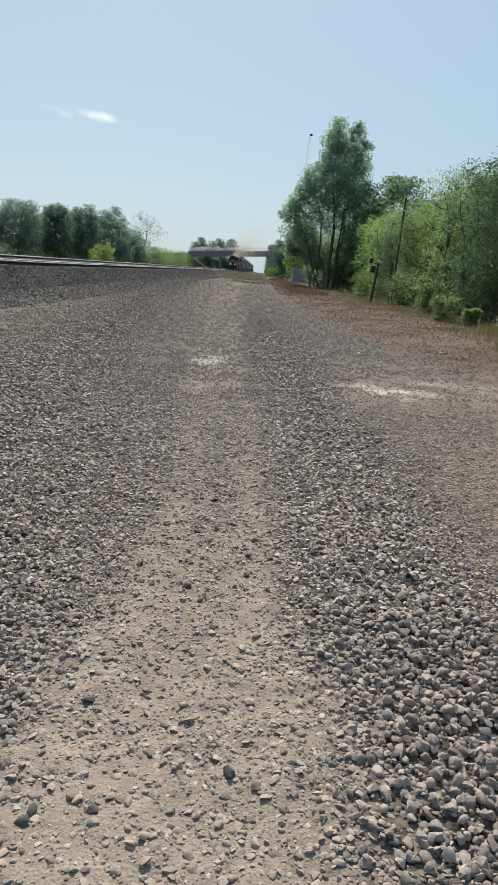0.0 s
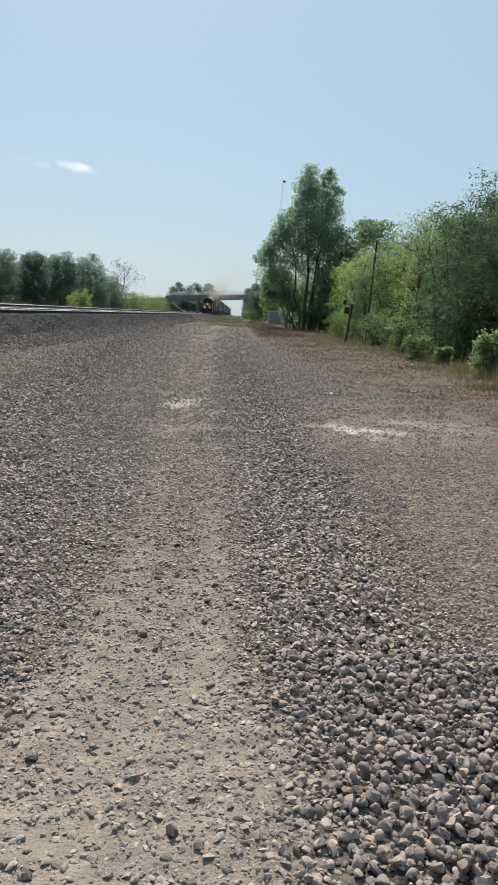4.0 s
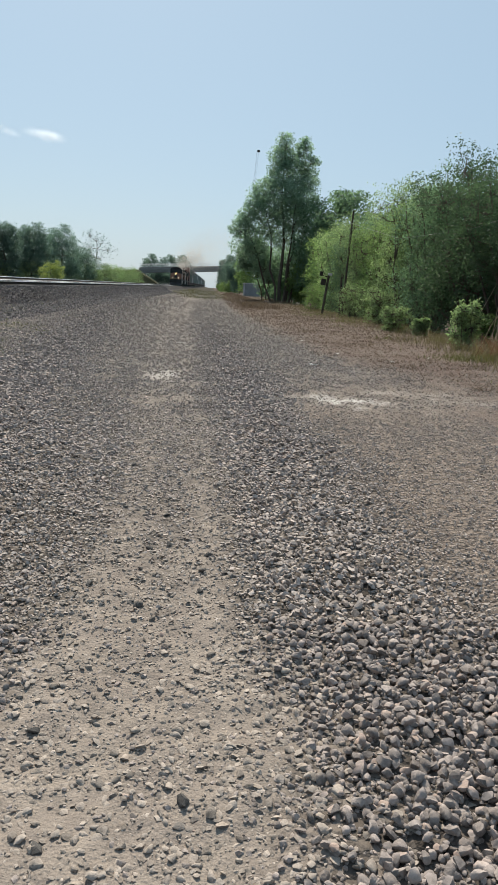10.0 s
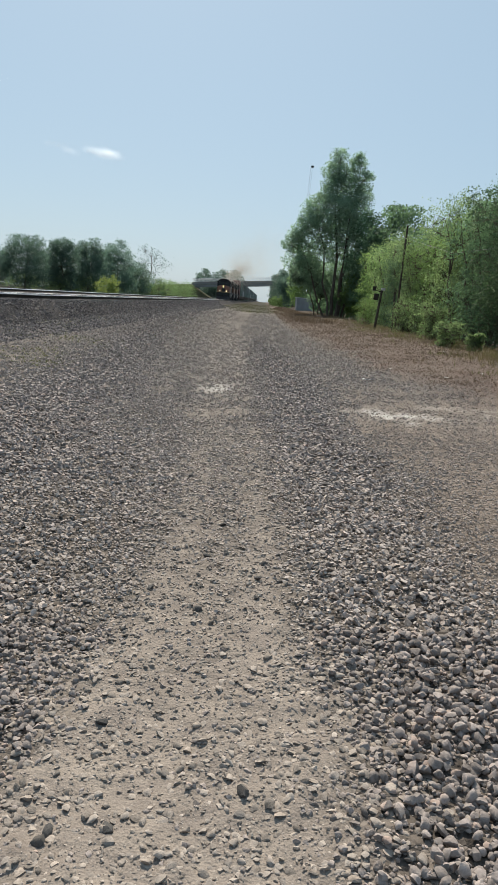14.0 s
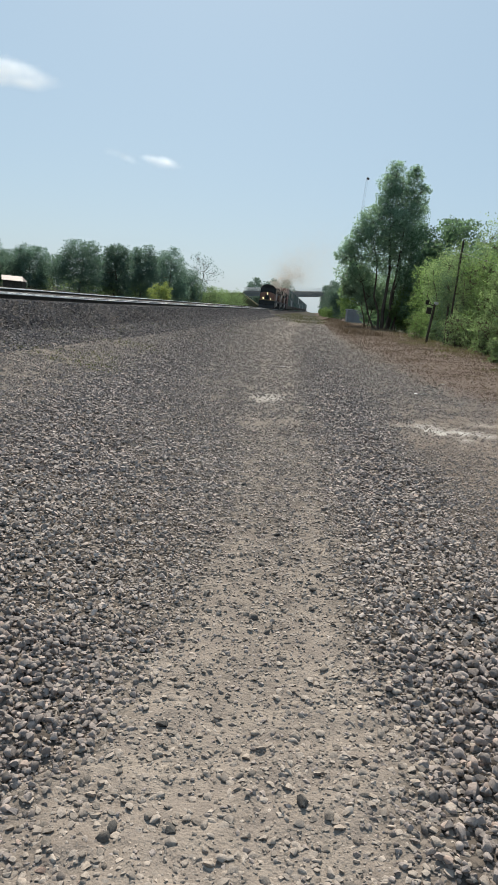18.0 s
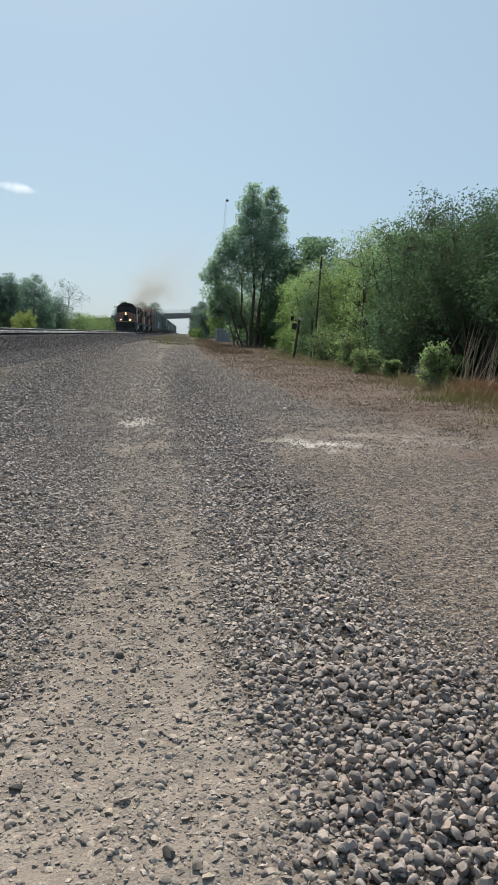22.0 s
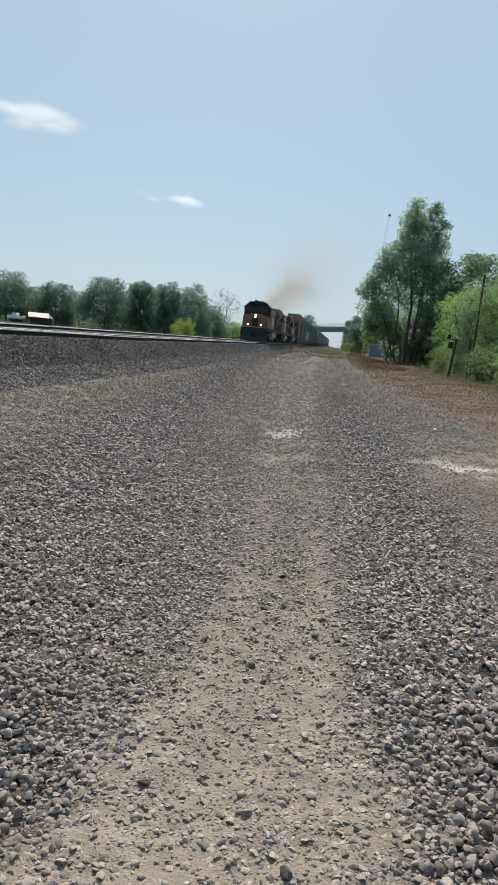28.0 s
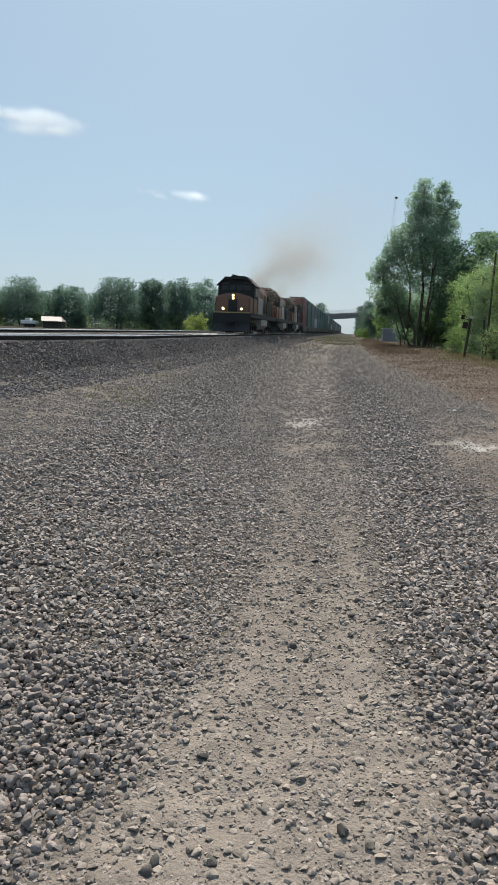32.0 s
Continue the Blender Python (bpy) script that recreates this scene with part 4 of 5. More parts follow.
def build_cottonwood():
    """The tall tree on the verge: dark stems side by side, a spire with two points and lobes that step down on one side."""
    rng = np.random.default_rng(101)
    stems = [(0.24, stem(rng, (0.2, 0, -0.15), (-0.3, 0, 18.4), 9, 0.008)), (0.2, stem(rng, (0.9, 0.5, -0.15), (2.2, 0.3, 17.6), 9, 0.008)), (0.17, stem(rng, (-0.3, -0.4, -0.15), (-2.3, 0.3, 12.0), 7, 0.012)),
             (0.18, stem(rng, (0.6, -0.5, -0.15), (1.4, -1.0, 12.6), 7, 0.012)), (0.14, stem(rng, (-0.7, 0.3, -0.15), (-4.2, -0.2, 8.6), 6, 0.015)), (0.15, stem(rng, (1.3, 0.1, -0.15), (3.0, 0.2, 9.4), 6, 0.015))]
    lobes = [(-0.5, 0, 17.9, 1.0, 1.4), (-0.9, 0.2, 16.3, 1.2, 1.2), (1.9, 0.2, 17.7, 0.75, 1.3), (2.7, 0, 16.0, 0.9, 0.9), (0.7, 0, 16.4, 1.2, 1.2), (0.4, 0.4, 14.6, 1.9, 1.4), (2.6, 0.3, 14.2, 1.2, 1.2), (-1.2, 0, 14.0, 1.2, 1.1),
             (2.0, 0, 12.3, 1.9, 1.6), (-0.2, -0.6, 12.2, 2.0, 1.5), (-2.3, 0.2, 12.4, 1.4, 1.5), (-3.4, 0, 11.0, 1.2, 1.1), (-1.6, 0.4, 10.2, 1.9, 1.5), (2.8, 0, 10.0, 1.6, 1.5), (0.8, 0.4, 9.9, 2.0, 1.5), (-4.0, 0, 9.2, 1.3, 1.2), (-5.1, 0.2, 8.2, 1.0, 0.9),
             (3.0, 0.2, 7.8, 1.4, 1.3), (-2.6, -0.3, 7.9, 1.7, 1.4), (0.6, 0.8, 7.6, 1.8, 1.3), (-4.4, 0.2, 6.6, 1.4, 1.2), (2.2, 0.8, 6.0, 1.3, 1.1), (-3.0, 0.4, 5.6, 1.5, 1.2), (0.4, 2.4, 5.2, 2.0, 1.3), (2.8, 2.0, 4.0, 1.6, 1.3), (-1.6, 2.2, 4.0, 1.6, 1.3), (3.4, 1.5, 11.6, 1.0, 1.0)]
    crowned("cottonwood_tree", "tall haze-tinted grey-green cottonwood with several dark trunks at the verge", "tree", 111, 7.9, 92, stems, [(a, b + 0.5 * math.sin(7 * a + c), c, d * 1.22, e * 1.18) for a, b, c, d, e in lobes], 60000, 0.19, M["leaf_cotton"], knots=26, tight=0.36)
    stems = [(0.11, stem(rng, (0, 0, -0.15), (-1.2, 0, 6.8))), (0.08, stem(rng, (0.4, 0.2, -0.15), (0.4, 0, 6.0)))]
    lobes = [(-1.5, 0, 6.6, 1.3, 1.1), (-2.2, 0.2, 5.4, 1.4, 1.1), (-0.3, 0.2, 5.6, 1.3, 1.1), (-2.4, 0, 4.4, 1.1, 0.9), (-0.8, -0.2, 4.4, 1.2, 0.9), (0.5, 0.2, 4.6, 1.1, 1.0), (0.8, 0.6, 3.0, 0.9, 0.9)]
    crowned("tree", "haze-tinted grey-green leafy young tree in front of the tall cottonwood", "tree", 112, 6.3, 96, stems, lobes, 15000, 0.20, M["leaf_cotton"], knots=24, tight=0.40)


build_cottonwood()

THICKET_FRONT = [
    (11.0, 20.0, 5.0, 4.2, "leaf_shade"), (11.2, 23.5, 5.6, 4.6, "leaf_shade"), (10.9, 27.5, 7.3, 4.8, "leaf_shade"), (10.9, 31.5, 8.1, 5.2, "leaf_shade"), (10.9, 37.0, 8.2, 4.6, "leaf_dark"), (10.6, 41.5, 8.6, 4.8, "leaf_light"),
    (10.9, 46.5, 7.0, 4.6, "leaf"), (10.8, 52.0, 7.9, 4.8, "leaf_light"), (11.0, 58.0, 7.2, 4.8, "leaf_dark"), (10.6, 64.0, 8.0, 5.2, "leaf_light"), (11.2, 71.0, 8.0, 5.2, "leaf"), (12.0, 78.0, 9.2, 5.6, "leaf"),
]
THICKET_BACK = [
    (13.6, 86.0, 13.6, 7.2, "leaf_dark"), (13.6, 25.0, 6.1, 5.0, "leaf_shade"), (14.0, 33.0, 7.8, 5.4, "leaf_dark"), (14.2, 42.0, 8.2, 5.4, "leaf_dark"), (14.4, 52.0, 8.6, 5.6, "leaf_dark"), (14.6, 62.0, 9.0, 5.8, "leaf_dark"),
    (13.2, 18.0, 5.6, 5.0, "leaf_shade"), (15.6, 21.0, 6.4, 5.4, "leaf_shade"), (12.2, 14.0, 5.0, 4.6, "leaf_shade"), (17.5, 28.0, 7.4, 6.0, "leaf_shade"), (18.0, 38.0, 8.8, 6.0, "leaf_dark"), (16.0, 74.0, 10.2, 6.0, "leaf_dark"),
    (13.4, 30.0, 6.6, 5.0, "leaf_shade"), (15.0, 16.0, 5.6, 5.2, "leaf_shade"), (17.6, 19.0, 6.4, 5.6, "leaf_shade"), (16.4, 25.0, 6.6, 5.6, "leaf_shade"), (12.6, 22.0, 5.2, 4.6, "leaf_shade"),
    (10.4, 100.0, 5.0, 5.0, "leaf_dark"), (12.2, 91.0, 6.0, 5.0, "leaf"), (9.4, 108.0, 4.6, 4.6, "leaf_dark"),
    (12.4, 104.0, 9.0, 5.0, "leaf"), (13.0, 122.0, 8.0, 5.5, "leaf_dark"), (13.6, 97.0, 11.0, 6.0, "leaf_dark"), (8.6, 165.0, 8.0, 6.0, "leaf"), (6.8, 190.0, 7.5, 6.0, "leaf_far"), (7.0, 225.0, 9.0, 6.5, "leaf_far"), (6.4, 265.0, 10.0, 7.0, "leaf_far"), (6.0, 300.0, 13.4, 6.6, "leaf_far"),
]
# leaf_shade carries the shade of the near trees in its colour
for i, (x, y, h, w, lf) in enumerate(THICKET_FRONT + THICKET_BACK):
    word = {"leaf": "green", "leaf_light": "bright yellow-green", "leaf_dark": "dark green", "leaf_shade": "shade-darkened green", "leaf_far": "hazy grey-green"}[lf]
    near = y < 60
    if y < 85 and x < 13.9:
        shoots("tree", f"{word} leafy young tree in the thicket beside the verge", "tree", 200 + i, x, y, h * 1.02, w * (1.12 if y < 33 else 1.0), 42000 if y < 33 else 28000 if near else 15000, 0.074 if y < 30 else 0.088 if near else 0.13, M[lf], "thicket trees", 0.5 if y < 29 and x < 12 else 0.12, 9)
    else:
        round_tree("tree", f"{word} leafy tree at the back of the thicket", "tree", 200 + i, x, y, h, w * 1.15, 0.1, 15000 if near else 18000 if h > 13 else 10000, 0.13 if near else 0.26, M[lf], "thicket trees")

# trees beyond the tracks: bearing (x over y), rise over the eye, distance, breadth over distance
ROW = [
    (-0.65, 0.054, 160, 0.066), (-0.58, 0.055, 165, 0.062), (-0.51, 0.0545, 165, 0.056), (-0.452, 0.059, 170, 0.070), (-0.382, 0.052, 175, 0.062), (-0.314, 0.065, 180, 0.066), (-0.266, 0.066, 190, 0.046), (-0.232, 0.067, 200, 0.046), (-0.195, 0.065, 210, 0.054),
    (-0.35, 0.042, 215, 0.05), (-0.415, 0.043, 210, 0.05), (-0.48, 0.046, 210, 0.06), (-0.545, 0.046, 200, 0.06), (-0.29, 0.052, 225, 0.05), (-0.248, 0.054, 230, 0.05), (-0.213, 0.054, 235, 0.05), (-0.17, 0.040, 225, 0.045), (-0.61, 0.046, 200, 0.06),
]
for i, (b, up, d, w) in enumerate(ROW):
    x = b * d
    round_tree("tree", "haze-tinted grey-green leafy tree in the row beyond the tracks", "tree", 300 + i, x, d, 1.5 + 1.02 * up * d - zl(x, d), w * d * 0.92, 0.0, 21000 if i < 9 else 9000, 0.28 if i < 9 else 0.34, M["leaf_far"], "trees beyond the tracks", 17, 24, 0.36)
x, y = -0.152 * 240, 240
round_tree("tree", "thin half-bare tree with fine twigs beyond the tracks", "tree", 340, x, y, 15.6, 13.0, 0.05, 1500, 0.3, M["leaf_far"], "trees beyond the tracks", 13, 26, 0.2)
for i, (x, y, h, w) in enumerate([(-36, 232, 5.2, 7), (-34, 246, 5.6, 7), (-32, 258, 5.8, 7), (-30, 270, 5.4, 7), (-29.5, 288, 5.6, 8), (-40, 222, 4.6, 7), (-52, 190, 3.6, 7), (-47, 200, 3.8, 8), (-58, 184, 3.4, 8), (-66, 178, 3.2, 8), (-74, 172, 3.0, 8), (-82, 168, 3.2, 8), (-90, 162, 3.0, 8)]):
    round_tree("bush", "light green scrub bush below the trees beyond the tracks", "bush", 350 + i, x, y, h, w, 0.0, 2600, 0.30, M["leaf_light"], "scrub beyond the tracks", 8, 16, 0.45)
for i, (x, y, h, w) in enumerate([(-30.2, 380, 14.8, 9.5), (-22, 384, 14.6, 9), (-15.5, 386, 15.4, 10), (-25, 352, 7.0, 8), (-18, 356, 6.0, 8), (-12, 360, 5.0, 7)]):
    round_tree("tree", "hazy grey-green tree standing behind the road bridge", "tree", 400 + i, x, y, h, w, 0.1, 5000, 0.5, M["leaf_far"], "trees behind the bridge", 12, 20, 0.4)
for i, (x, y, h) in enumerate([(4.2, 300, 4.0), (5.6, 306, 5.0), (4.4, 255, 3.0), (5.4, 205, 3.2), (5.0, 240, 3.0), (3.4, 318, 3.2)]):
    round_tree("bush", "hazy green bush on the far verge beside the tracks", "bush", 470 + i, x, y, h, 4.2, 0.0, 2200, 0.30, M["leaf"], "far verge bushes", 8, 16, 0.45)
round_tree("bush", "rounded bright yellow-green bush beyond the tracks", "bush", 450, -26.7, 130, 3.3, 3.6, 0.0, 5000, 0.16, M["leaf_bright"], "", 9, 18, 0.4)
for i, (x, y, h, w, lf) in enumerate([(7.5, 31.0, 1.15, 1.5, "leaf_light"), (7.9, 28.5, 0.8, 0.6, "leaf_light"), (7.35, 21.7, 1.6, 0.95, "leaf_light"), (7.05, 13.5, 0.95, 1.5, "leaf_light"), (8.3, 45.0, 2.2, 2.0, "leaf_light"), (8.4, 38.0, 2.0, 1.8, "leaf_light"), (8.0, 60.0, 2.4, 2.2, "leaf"), (8.9, 24.5, 1.2, 1.2, "leaf")]):
    shoots("bush", "light green leafy bush at the edge of the thicket", "bush", 500 + i, x, y, h, w, 4200, 0.062, M[lf], "verge bushes", 0.1, 6, 0.5)


# ---- weeds and grass ----
def blades(name, label, category, seed, x, y, h, mat, wide=0.012, lean=0.35, kind="stuff"):
    """Thin bent blades standing at the given places."""
    rng = np.random.default_rng(seed)
    n = len(x)
    a = rng.uniform(0, 2 * np.pi, n)
    t = rng.normal(0, lean, (n, 2))
    w = wide * (0.6 + 0.8 * rng.uniform(0, 1, n))
    z = land(x, y)
    side = np.stack([np.cos(a) * w, np.sin(a) * w, 0 * w], -1)
    foot = np.stack([x, y, z - 0.02], -1)
    mid = foot + np.stack([t[:, 0] * h * 0.35, t[:, 1] * h * 0.35, h * 0.6], -1)
    tip = foot + np.stack([t[:, 0] * h, t[:, 1] * h, h], -1)
    V = np.stack([foot - side, foot + side, mid + side * 0.7, mid - side * 0.7, tip], 1)
    base = np.arange(n) * 5
    quads = np.stack([base, base + 1, base + 2, base + 3], -1)
    tips = np.stack([base + 3, base + 2, base + 4, base + 4], -1)
    tris = np.concatenate([quads[:, [0, 1, 2]], quads[:, [0, 2, 3]], tips[:, :3]])
    me = mesh_of(name, V.reshape(-1, 3), tris, mat)
    return tagged(new(name, me), label, category, kind=kind)


def weed_field(seed, n, x0, x1, y0, y1, keep):
    rng = np.random.default_rng(seed)
    x, y = rng.uniform(x0, x1, n), y0 * (y1 / y0) ** rng.uniform(0, 1, n)
    ok = rng.uniform(0, 1, n) < keep(x, y)
    return x[ok], y[ok], rng.uniform(0.5, 1.3, ok.sum())


def tufts(x, y):
    return step(0.45, 0.75, vnoise(x, y, 0.55, 81) * 0.6 + vnoise(x, y, 2.0, 82) * 0.5)


x, y, k = weed_field(61, 100000, 1.5, 8.6, 10.0, 130.0, lambda x, y: weeds(x, y) * (0.35 + 0.65 * tufts(x, y)) * step(9, 13, y))
blades("weeds", "low reddish-brown dead weeds covering the verge", "weeds", 61, x, y, k * (0.035 + 0.0011 * y), M["weed"], 0.007 + 0.0002 * y, 1.5)
x, y, k = weed_field(62, 20000, 5.4, 9.2, 11.0, 110.0, lambda x, y: step(5.6, 7.6, x + 1.2 * (vnoise(x, y, 3.0, 83) - 0.5)) * (0.3 + 0.7 * tufts(x + 9, y)))
blades("dry_grass", "tall pale dry grass along the foot of the thicket", "grass", 62, x, y, k * 0.27, M["dry"], 0.006, 0.7)
x, y, k = weed_field(63, 42000, 4.6, 9.0, 12.0, 60.0, lambda x, y: step(0.35, 0.75, vnoise(x, y, 1.6, 84)) * step(4.8, 6.8, x) * tufts(x + 4, y))
blades("green_grass", "patches of fresh green grass between the dry weeds", "grass", 63, x, y, k * 0.17, M["grass"], 0.009, 0.7)
x, y, k = weed_field(64, 9000, -7.0, -3.8, 14.0, 50.0, lambda x, y: step(0.52, 0.78, vnoise(x, y, 2.4, 85)) * 0.8)
blades("sparse_grass", "sparse yellowish grass on the gravel beside the ballast", "grass", 64, x, y, k * 0.06, M["grass"], 0.012, 0.7)
x, y, k = weed_field(66, 12000, 0.5, 4.0, 60.0, 200.0, lambda x, y: step(0.6, 2.2, x + 1.6 * (vnoise(x, y, 5.0, 86) - 0.5)))
blades("dry_grass", "low brown dry grass along the far verge", "grass", 66, x + 1.5, y, k * 0.26, M["weed"], 0.03, 0.5)
x, y, k = weed_field(67, 3200, -6.5, 3.0, 105.0, 290.0, lambda x, y: step(0.3, 0.6, vnoise(x, y, 7.0, 87)))
blades("sparse_grass", "yellowish green grass where the road runs out", "grass", 67, x, y, k * 0.16, M["grass"], 0.05, 0.6)


def build_reeds():
    rng = np.random.default_rng(65)
    for cx, cy, n, h in ((8.2, 21.6, 12, 2.0), (8.6, 22.0, 12, 2.2), (8.9, 21.2, 12, 2.2), (9.3, 21.6, 14, 2.4), (9.6, 22.2, 10, 2.4), (9.0, 20.4, 8, 1.7)):
        th = thing("dead_reeds", "tall pale dead reed stalks leaning at the thicket's edge", "reeds", "reed clumps", at=pose(cx, cy, zl(cx, cy)))
        for i in range(n):
            x, y = rng.normal(0, 0.42, 2)
            t = Vector((x + rng.normal(0.35, 0.16), y + rng.normal(0, 0.2), h * rng.uniform(0.55, 1.05)))
            m = Vector((x, y, -0.05)).lerp(t, 0.55) + Vector((rng.normal(-0.05, 0.03), 0, 0.03))
            part("stalk", rods(((x, y, -0.05), tuple(m), 0.008, 0.006), (tuple(m), tuple(t), 0.006, 0.002), sides=4), M["straw"], th)
    rng = np.random.default_rng(68)
    n = 1900
    x, y = rng.normal(7.9, 0.42, n), rng.normal(18.6, 0.75, n)
    blades("dead_brush", "reddish-brown dead brush at the foot of the reeds", "brush", 68, x, y, rng.uniform(0.12, 0.62, n), M["rusty"], 0.011, 0.8)
    x, y = rng.normal(7.5, 0.6, 1500), rng.uniform(15.4, 21.5, 1500)
    blades("dry_grass", "pale straw-coloured grass before the dead brush", "grass", 70, x, y, rng.uniform(0.12, 0.5, 1500), M["dry"], 0.007, 0.8)
    rng = np.random.default_rng(69)
    x, y = rng.normal(1.52, 0.09, 260), rng.normal(2.95, 0.05, 260)
    blades("grass_tuft", "small fresh green grass tuft in the gravel", "grass", 69, x, y, rng.uniform(0.03, 0.09, 260), M["fresh"], 0.004, 0.7)


M["straw"] = surface("dead_straw", (0.34, 0.27, 0.18), (0.52, 0.44, 0.32), rough=0.8)
M["rusty"] = leaf_material("rusty_dead_brush", (0.10, 0.052, 0.036), (0.23, 0.135, 0.095), 0.3)
M["fresh"] = leaf_material("fresh_grass", (0.10, 0.17, 0.03), (0.2, 0.30, 0.07), 0.4)
build_reeds()


def build_wires():
    w = thing("sagging_cable", "pale cable strung low along the thicket's edge", "cable")
    pts = [(8.2, 22.8, 0.66), (8.5, 20.0, 0.60), (8.7, 17.6, 0.58), (8.8, 16.0, 0.56), (8.9, 12.5, 0.70)]
    part("strand", rods(*[(a, b, 0.005) for a, b in zip(pts, pts[1:])], sides=6), M["straw"], w)
    for x, y in ((8.2, 22.8), (8.7, 17.6), (8.9, 12.5)):
        part("stake", rods(((x, y, zl(x, y) - 0.2), (x, y, 0.78), 0.025), sides=6), M["wood"], w)
    o = thing("overhead_wire", "thin overhead wire crossing in front of the thicket", "wire")
    pts = [(8.3, 48.5, 6.2), (9.0, 38.0, 4.6), (9.2, 28.0, 4.3), (9.0, 18.0, 4.5), (9.0, 6.0, 5.2)]
    part("strand", rods(*[(a, b, 0.006) for a, b in zip(pts, pts[1:])], sides=5), M["girder"], o)


build_wires()


def build_litter():
    """Scraps of pale litter on the verge."""
    rng = np.random.default_rng(70)
    for x, y, s in ((2.25, 16.14, 0.11), (4.1, 16.9, 0.05), (3.2, 19.0, 0.06), (5.2, 18.0, 0.05), (6.4, 27.0, 0.07), (2.9, 24.0, 0.06)):
        bm = bmesh.new()
        bmesh.ops.create_grid(bm, x_segments=4, y_segments=3, size=1.0)
        for v in bm.verts:
            v.co = Vector((v.co.x * s, v.co.y * s * 0.55, 0.012 + s * 0.22 * rng.uniform(-0.6, 1)))
        bmesh.ops.solidify(bm, geom=bm.faces[:], thickness=0.004)
        tagged(part("litter", bm, M["white"], at=pose(x, y, zl(x, y) + 0.02, 0, 0, rng.uniform(0, 180))), "crumpled scrap of white litter lying on the verge", "litter", "scraps of litter")


build_litter()


# ---- bridge, shed, posts, mast ----
# steel made pale so that its colour carries the haze of distance
M["mast"] = surface("haze_paled_steel", (0.55, 0.57, 0.6), (0.7, 0.72, 0.74), rough=0.7, metal=0.0, scale=1.5)


def build_bridge():
    """A road bridge whose deck climbs to one side; its railing stands on a low parapet."""
    CLIMB = 0.083
    b = thing("road_bridge", "grey concrete road bridge with railing crossing over the tracks", "bridge", at=pose(0, 330, 0.7))

    def sloped(bm):
        for v in bm.verts:
            v.co.z += CLIMB * v.co.x
        return bm
    part("deck", sloped(boxes((-31, 40, -5, 5, 9.5, 10.2), bevel=0.03)), M["concrete"], b)
    for y in (-4.4, -1.5, 1.5, 4.4):
        part("girder", sloped(boxes((-30, 22, y - 0.2, y + 0.2, 8.75, 9.5))), M["girder"], b)
    for y in (-4.9, 4.9):
        part("parapet", sloped(boxes((-31, 40, y - 0.12, y + 0.12, 10.2, 10.9))), M["concrete"], b)
        part("railing", sloped(rods(((-31, y, 12.2), (40, y, 12.2), 0.05), ((-31, y, 11.75), (40, y, 11.75), 0.03), ((-31, y, 11.3), (40, y, 11.3), 0.03))), M["mast"], b)
        for i in range(36):
            part("post", sloped(rods(((-30.5 + i * 2, y, 10.9), (-30.5 + i * 2, y, 12.2), 0.05), sides=6)), M["mast"], b)
    for x in (-17.2, 3.0):
        top = 8.15 + CLIMB * x
        for y in (-3.6, 0, 3.6):
            part("pier", rods(((x, y, -0.6), (x, y, top), 0.45), sides=12), M["concrete"], b)
        part("pier_cap", boxes((x - 0.6, x + 0.6, -4.9, 4.9, top, top + 0.55), bevel=0.05), M["concrete"], b)
    for outline in ([(-17.8, -0.8), (-29.6, 5.9), (-31, 7.3), (-60, 4.6), (-120, 0.4), (-130, -0.8)], [(9, -0.8), (21, 9.6), (22.5, 11.6), (45, 12.5), (110, 5), (120, -0.8)]):
        bm = bmesh.new()
        prism(bm, outline, -9, 9)
        part("embankment", bm, M["bank"], b, "weedy brown-green approach bank")
    return b


M["bank"] = surface("weedy_bank", (0.07, 0.075, 0.035), (0.16, 0.14, 0.085), rough=0.95, scale=0.25, fine=3.0, bump=0.4)
build_bridge()


def build_shed():
    s = thing("signal_shed", "grey metal signal cabin with pale edges standing on the verge", "shed", at=pose(7.3, 142, zl(7.3, 142), 0, 0, 4))
    part("body", boxes((-1.5, 1.5, -1.2, 1.2, 0.12, 2.25), bevel=0.02), M["shed"], s)
    part("base", boxes((-1.6, 1.6, -1.3, 1.3, -0.2, 0.12)), M["concrete"], s)
    part("roof", boxes((-1.62, 1.62, -1.32, 1.32, 2.25, 2.36), bevel=0.02), M["galvanised"], s)
    for x in (-1.5, 1.5):
        part("corner_trim", boxes((x - 0.05, x + 0.05, -1.26, -1.2, 0.12, 2.25)), M["galvanised"], s)
    d = part("door", boxes((-0.45, 0.45, -1.235, -1.205, 0.16, 2.05), bevel=0.01), M["shed"], s)
    part("handle", boxes((0.32, 0.36, -1.29, -1.235, 1.0, 1.14)), M["steel"], d)


M["shed"] = surface("grey_shed_paint", (0.14, 0.15, 0.158), (0.22, 0.232, 0.24), rough=0.6, scale=0.9)
build_shed()


def build_post(x, y, h, lean, r, name, label):
    p = thing(name, label, "post", at=pose(x, y, zl(x, y), 0, lean, 0))
    part("shaft", rods(((0, 0, -0.3), (0, 0, h), r, r * 0.85), sides=10), M["wood"], p)
    return p


p = build_post(7.1, 49, 2.55, 5.5, 0.085, "signal_post", "dark leaning post with small metal boxes on top")
part("box", boxes((-0.42, -0.12, -0.12, 0.12, 1.85, 2.25), bevel=0.02), M["underframe"], p)
part("lamp", boxes((-0.05, 0.2, -0.1, 0.1, 2.5, 2.66), bevel=0.02), M["galvanised"], p, "pale metal lamp box")
part("arm", rods(((-0.5, 0, 2.45), (0.1, 0, 2.4), 0.025)), M["underframe"], p)
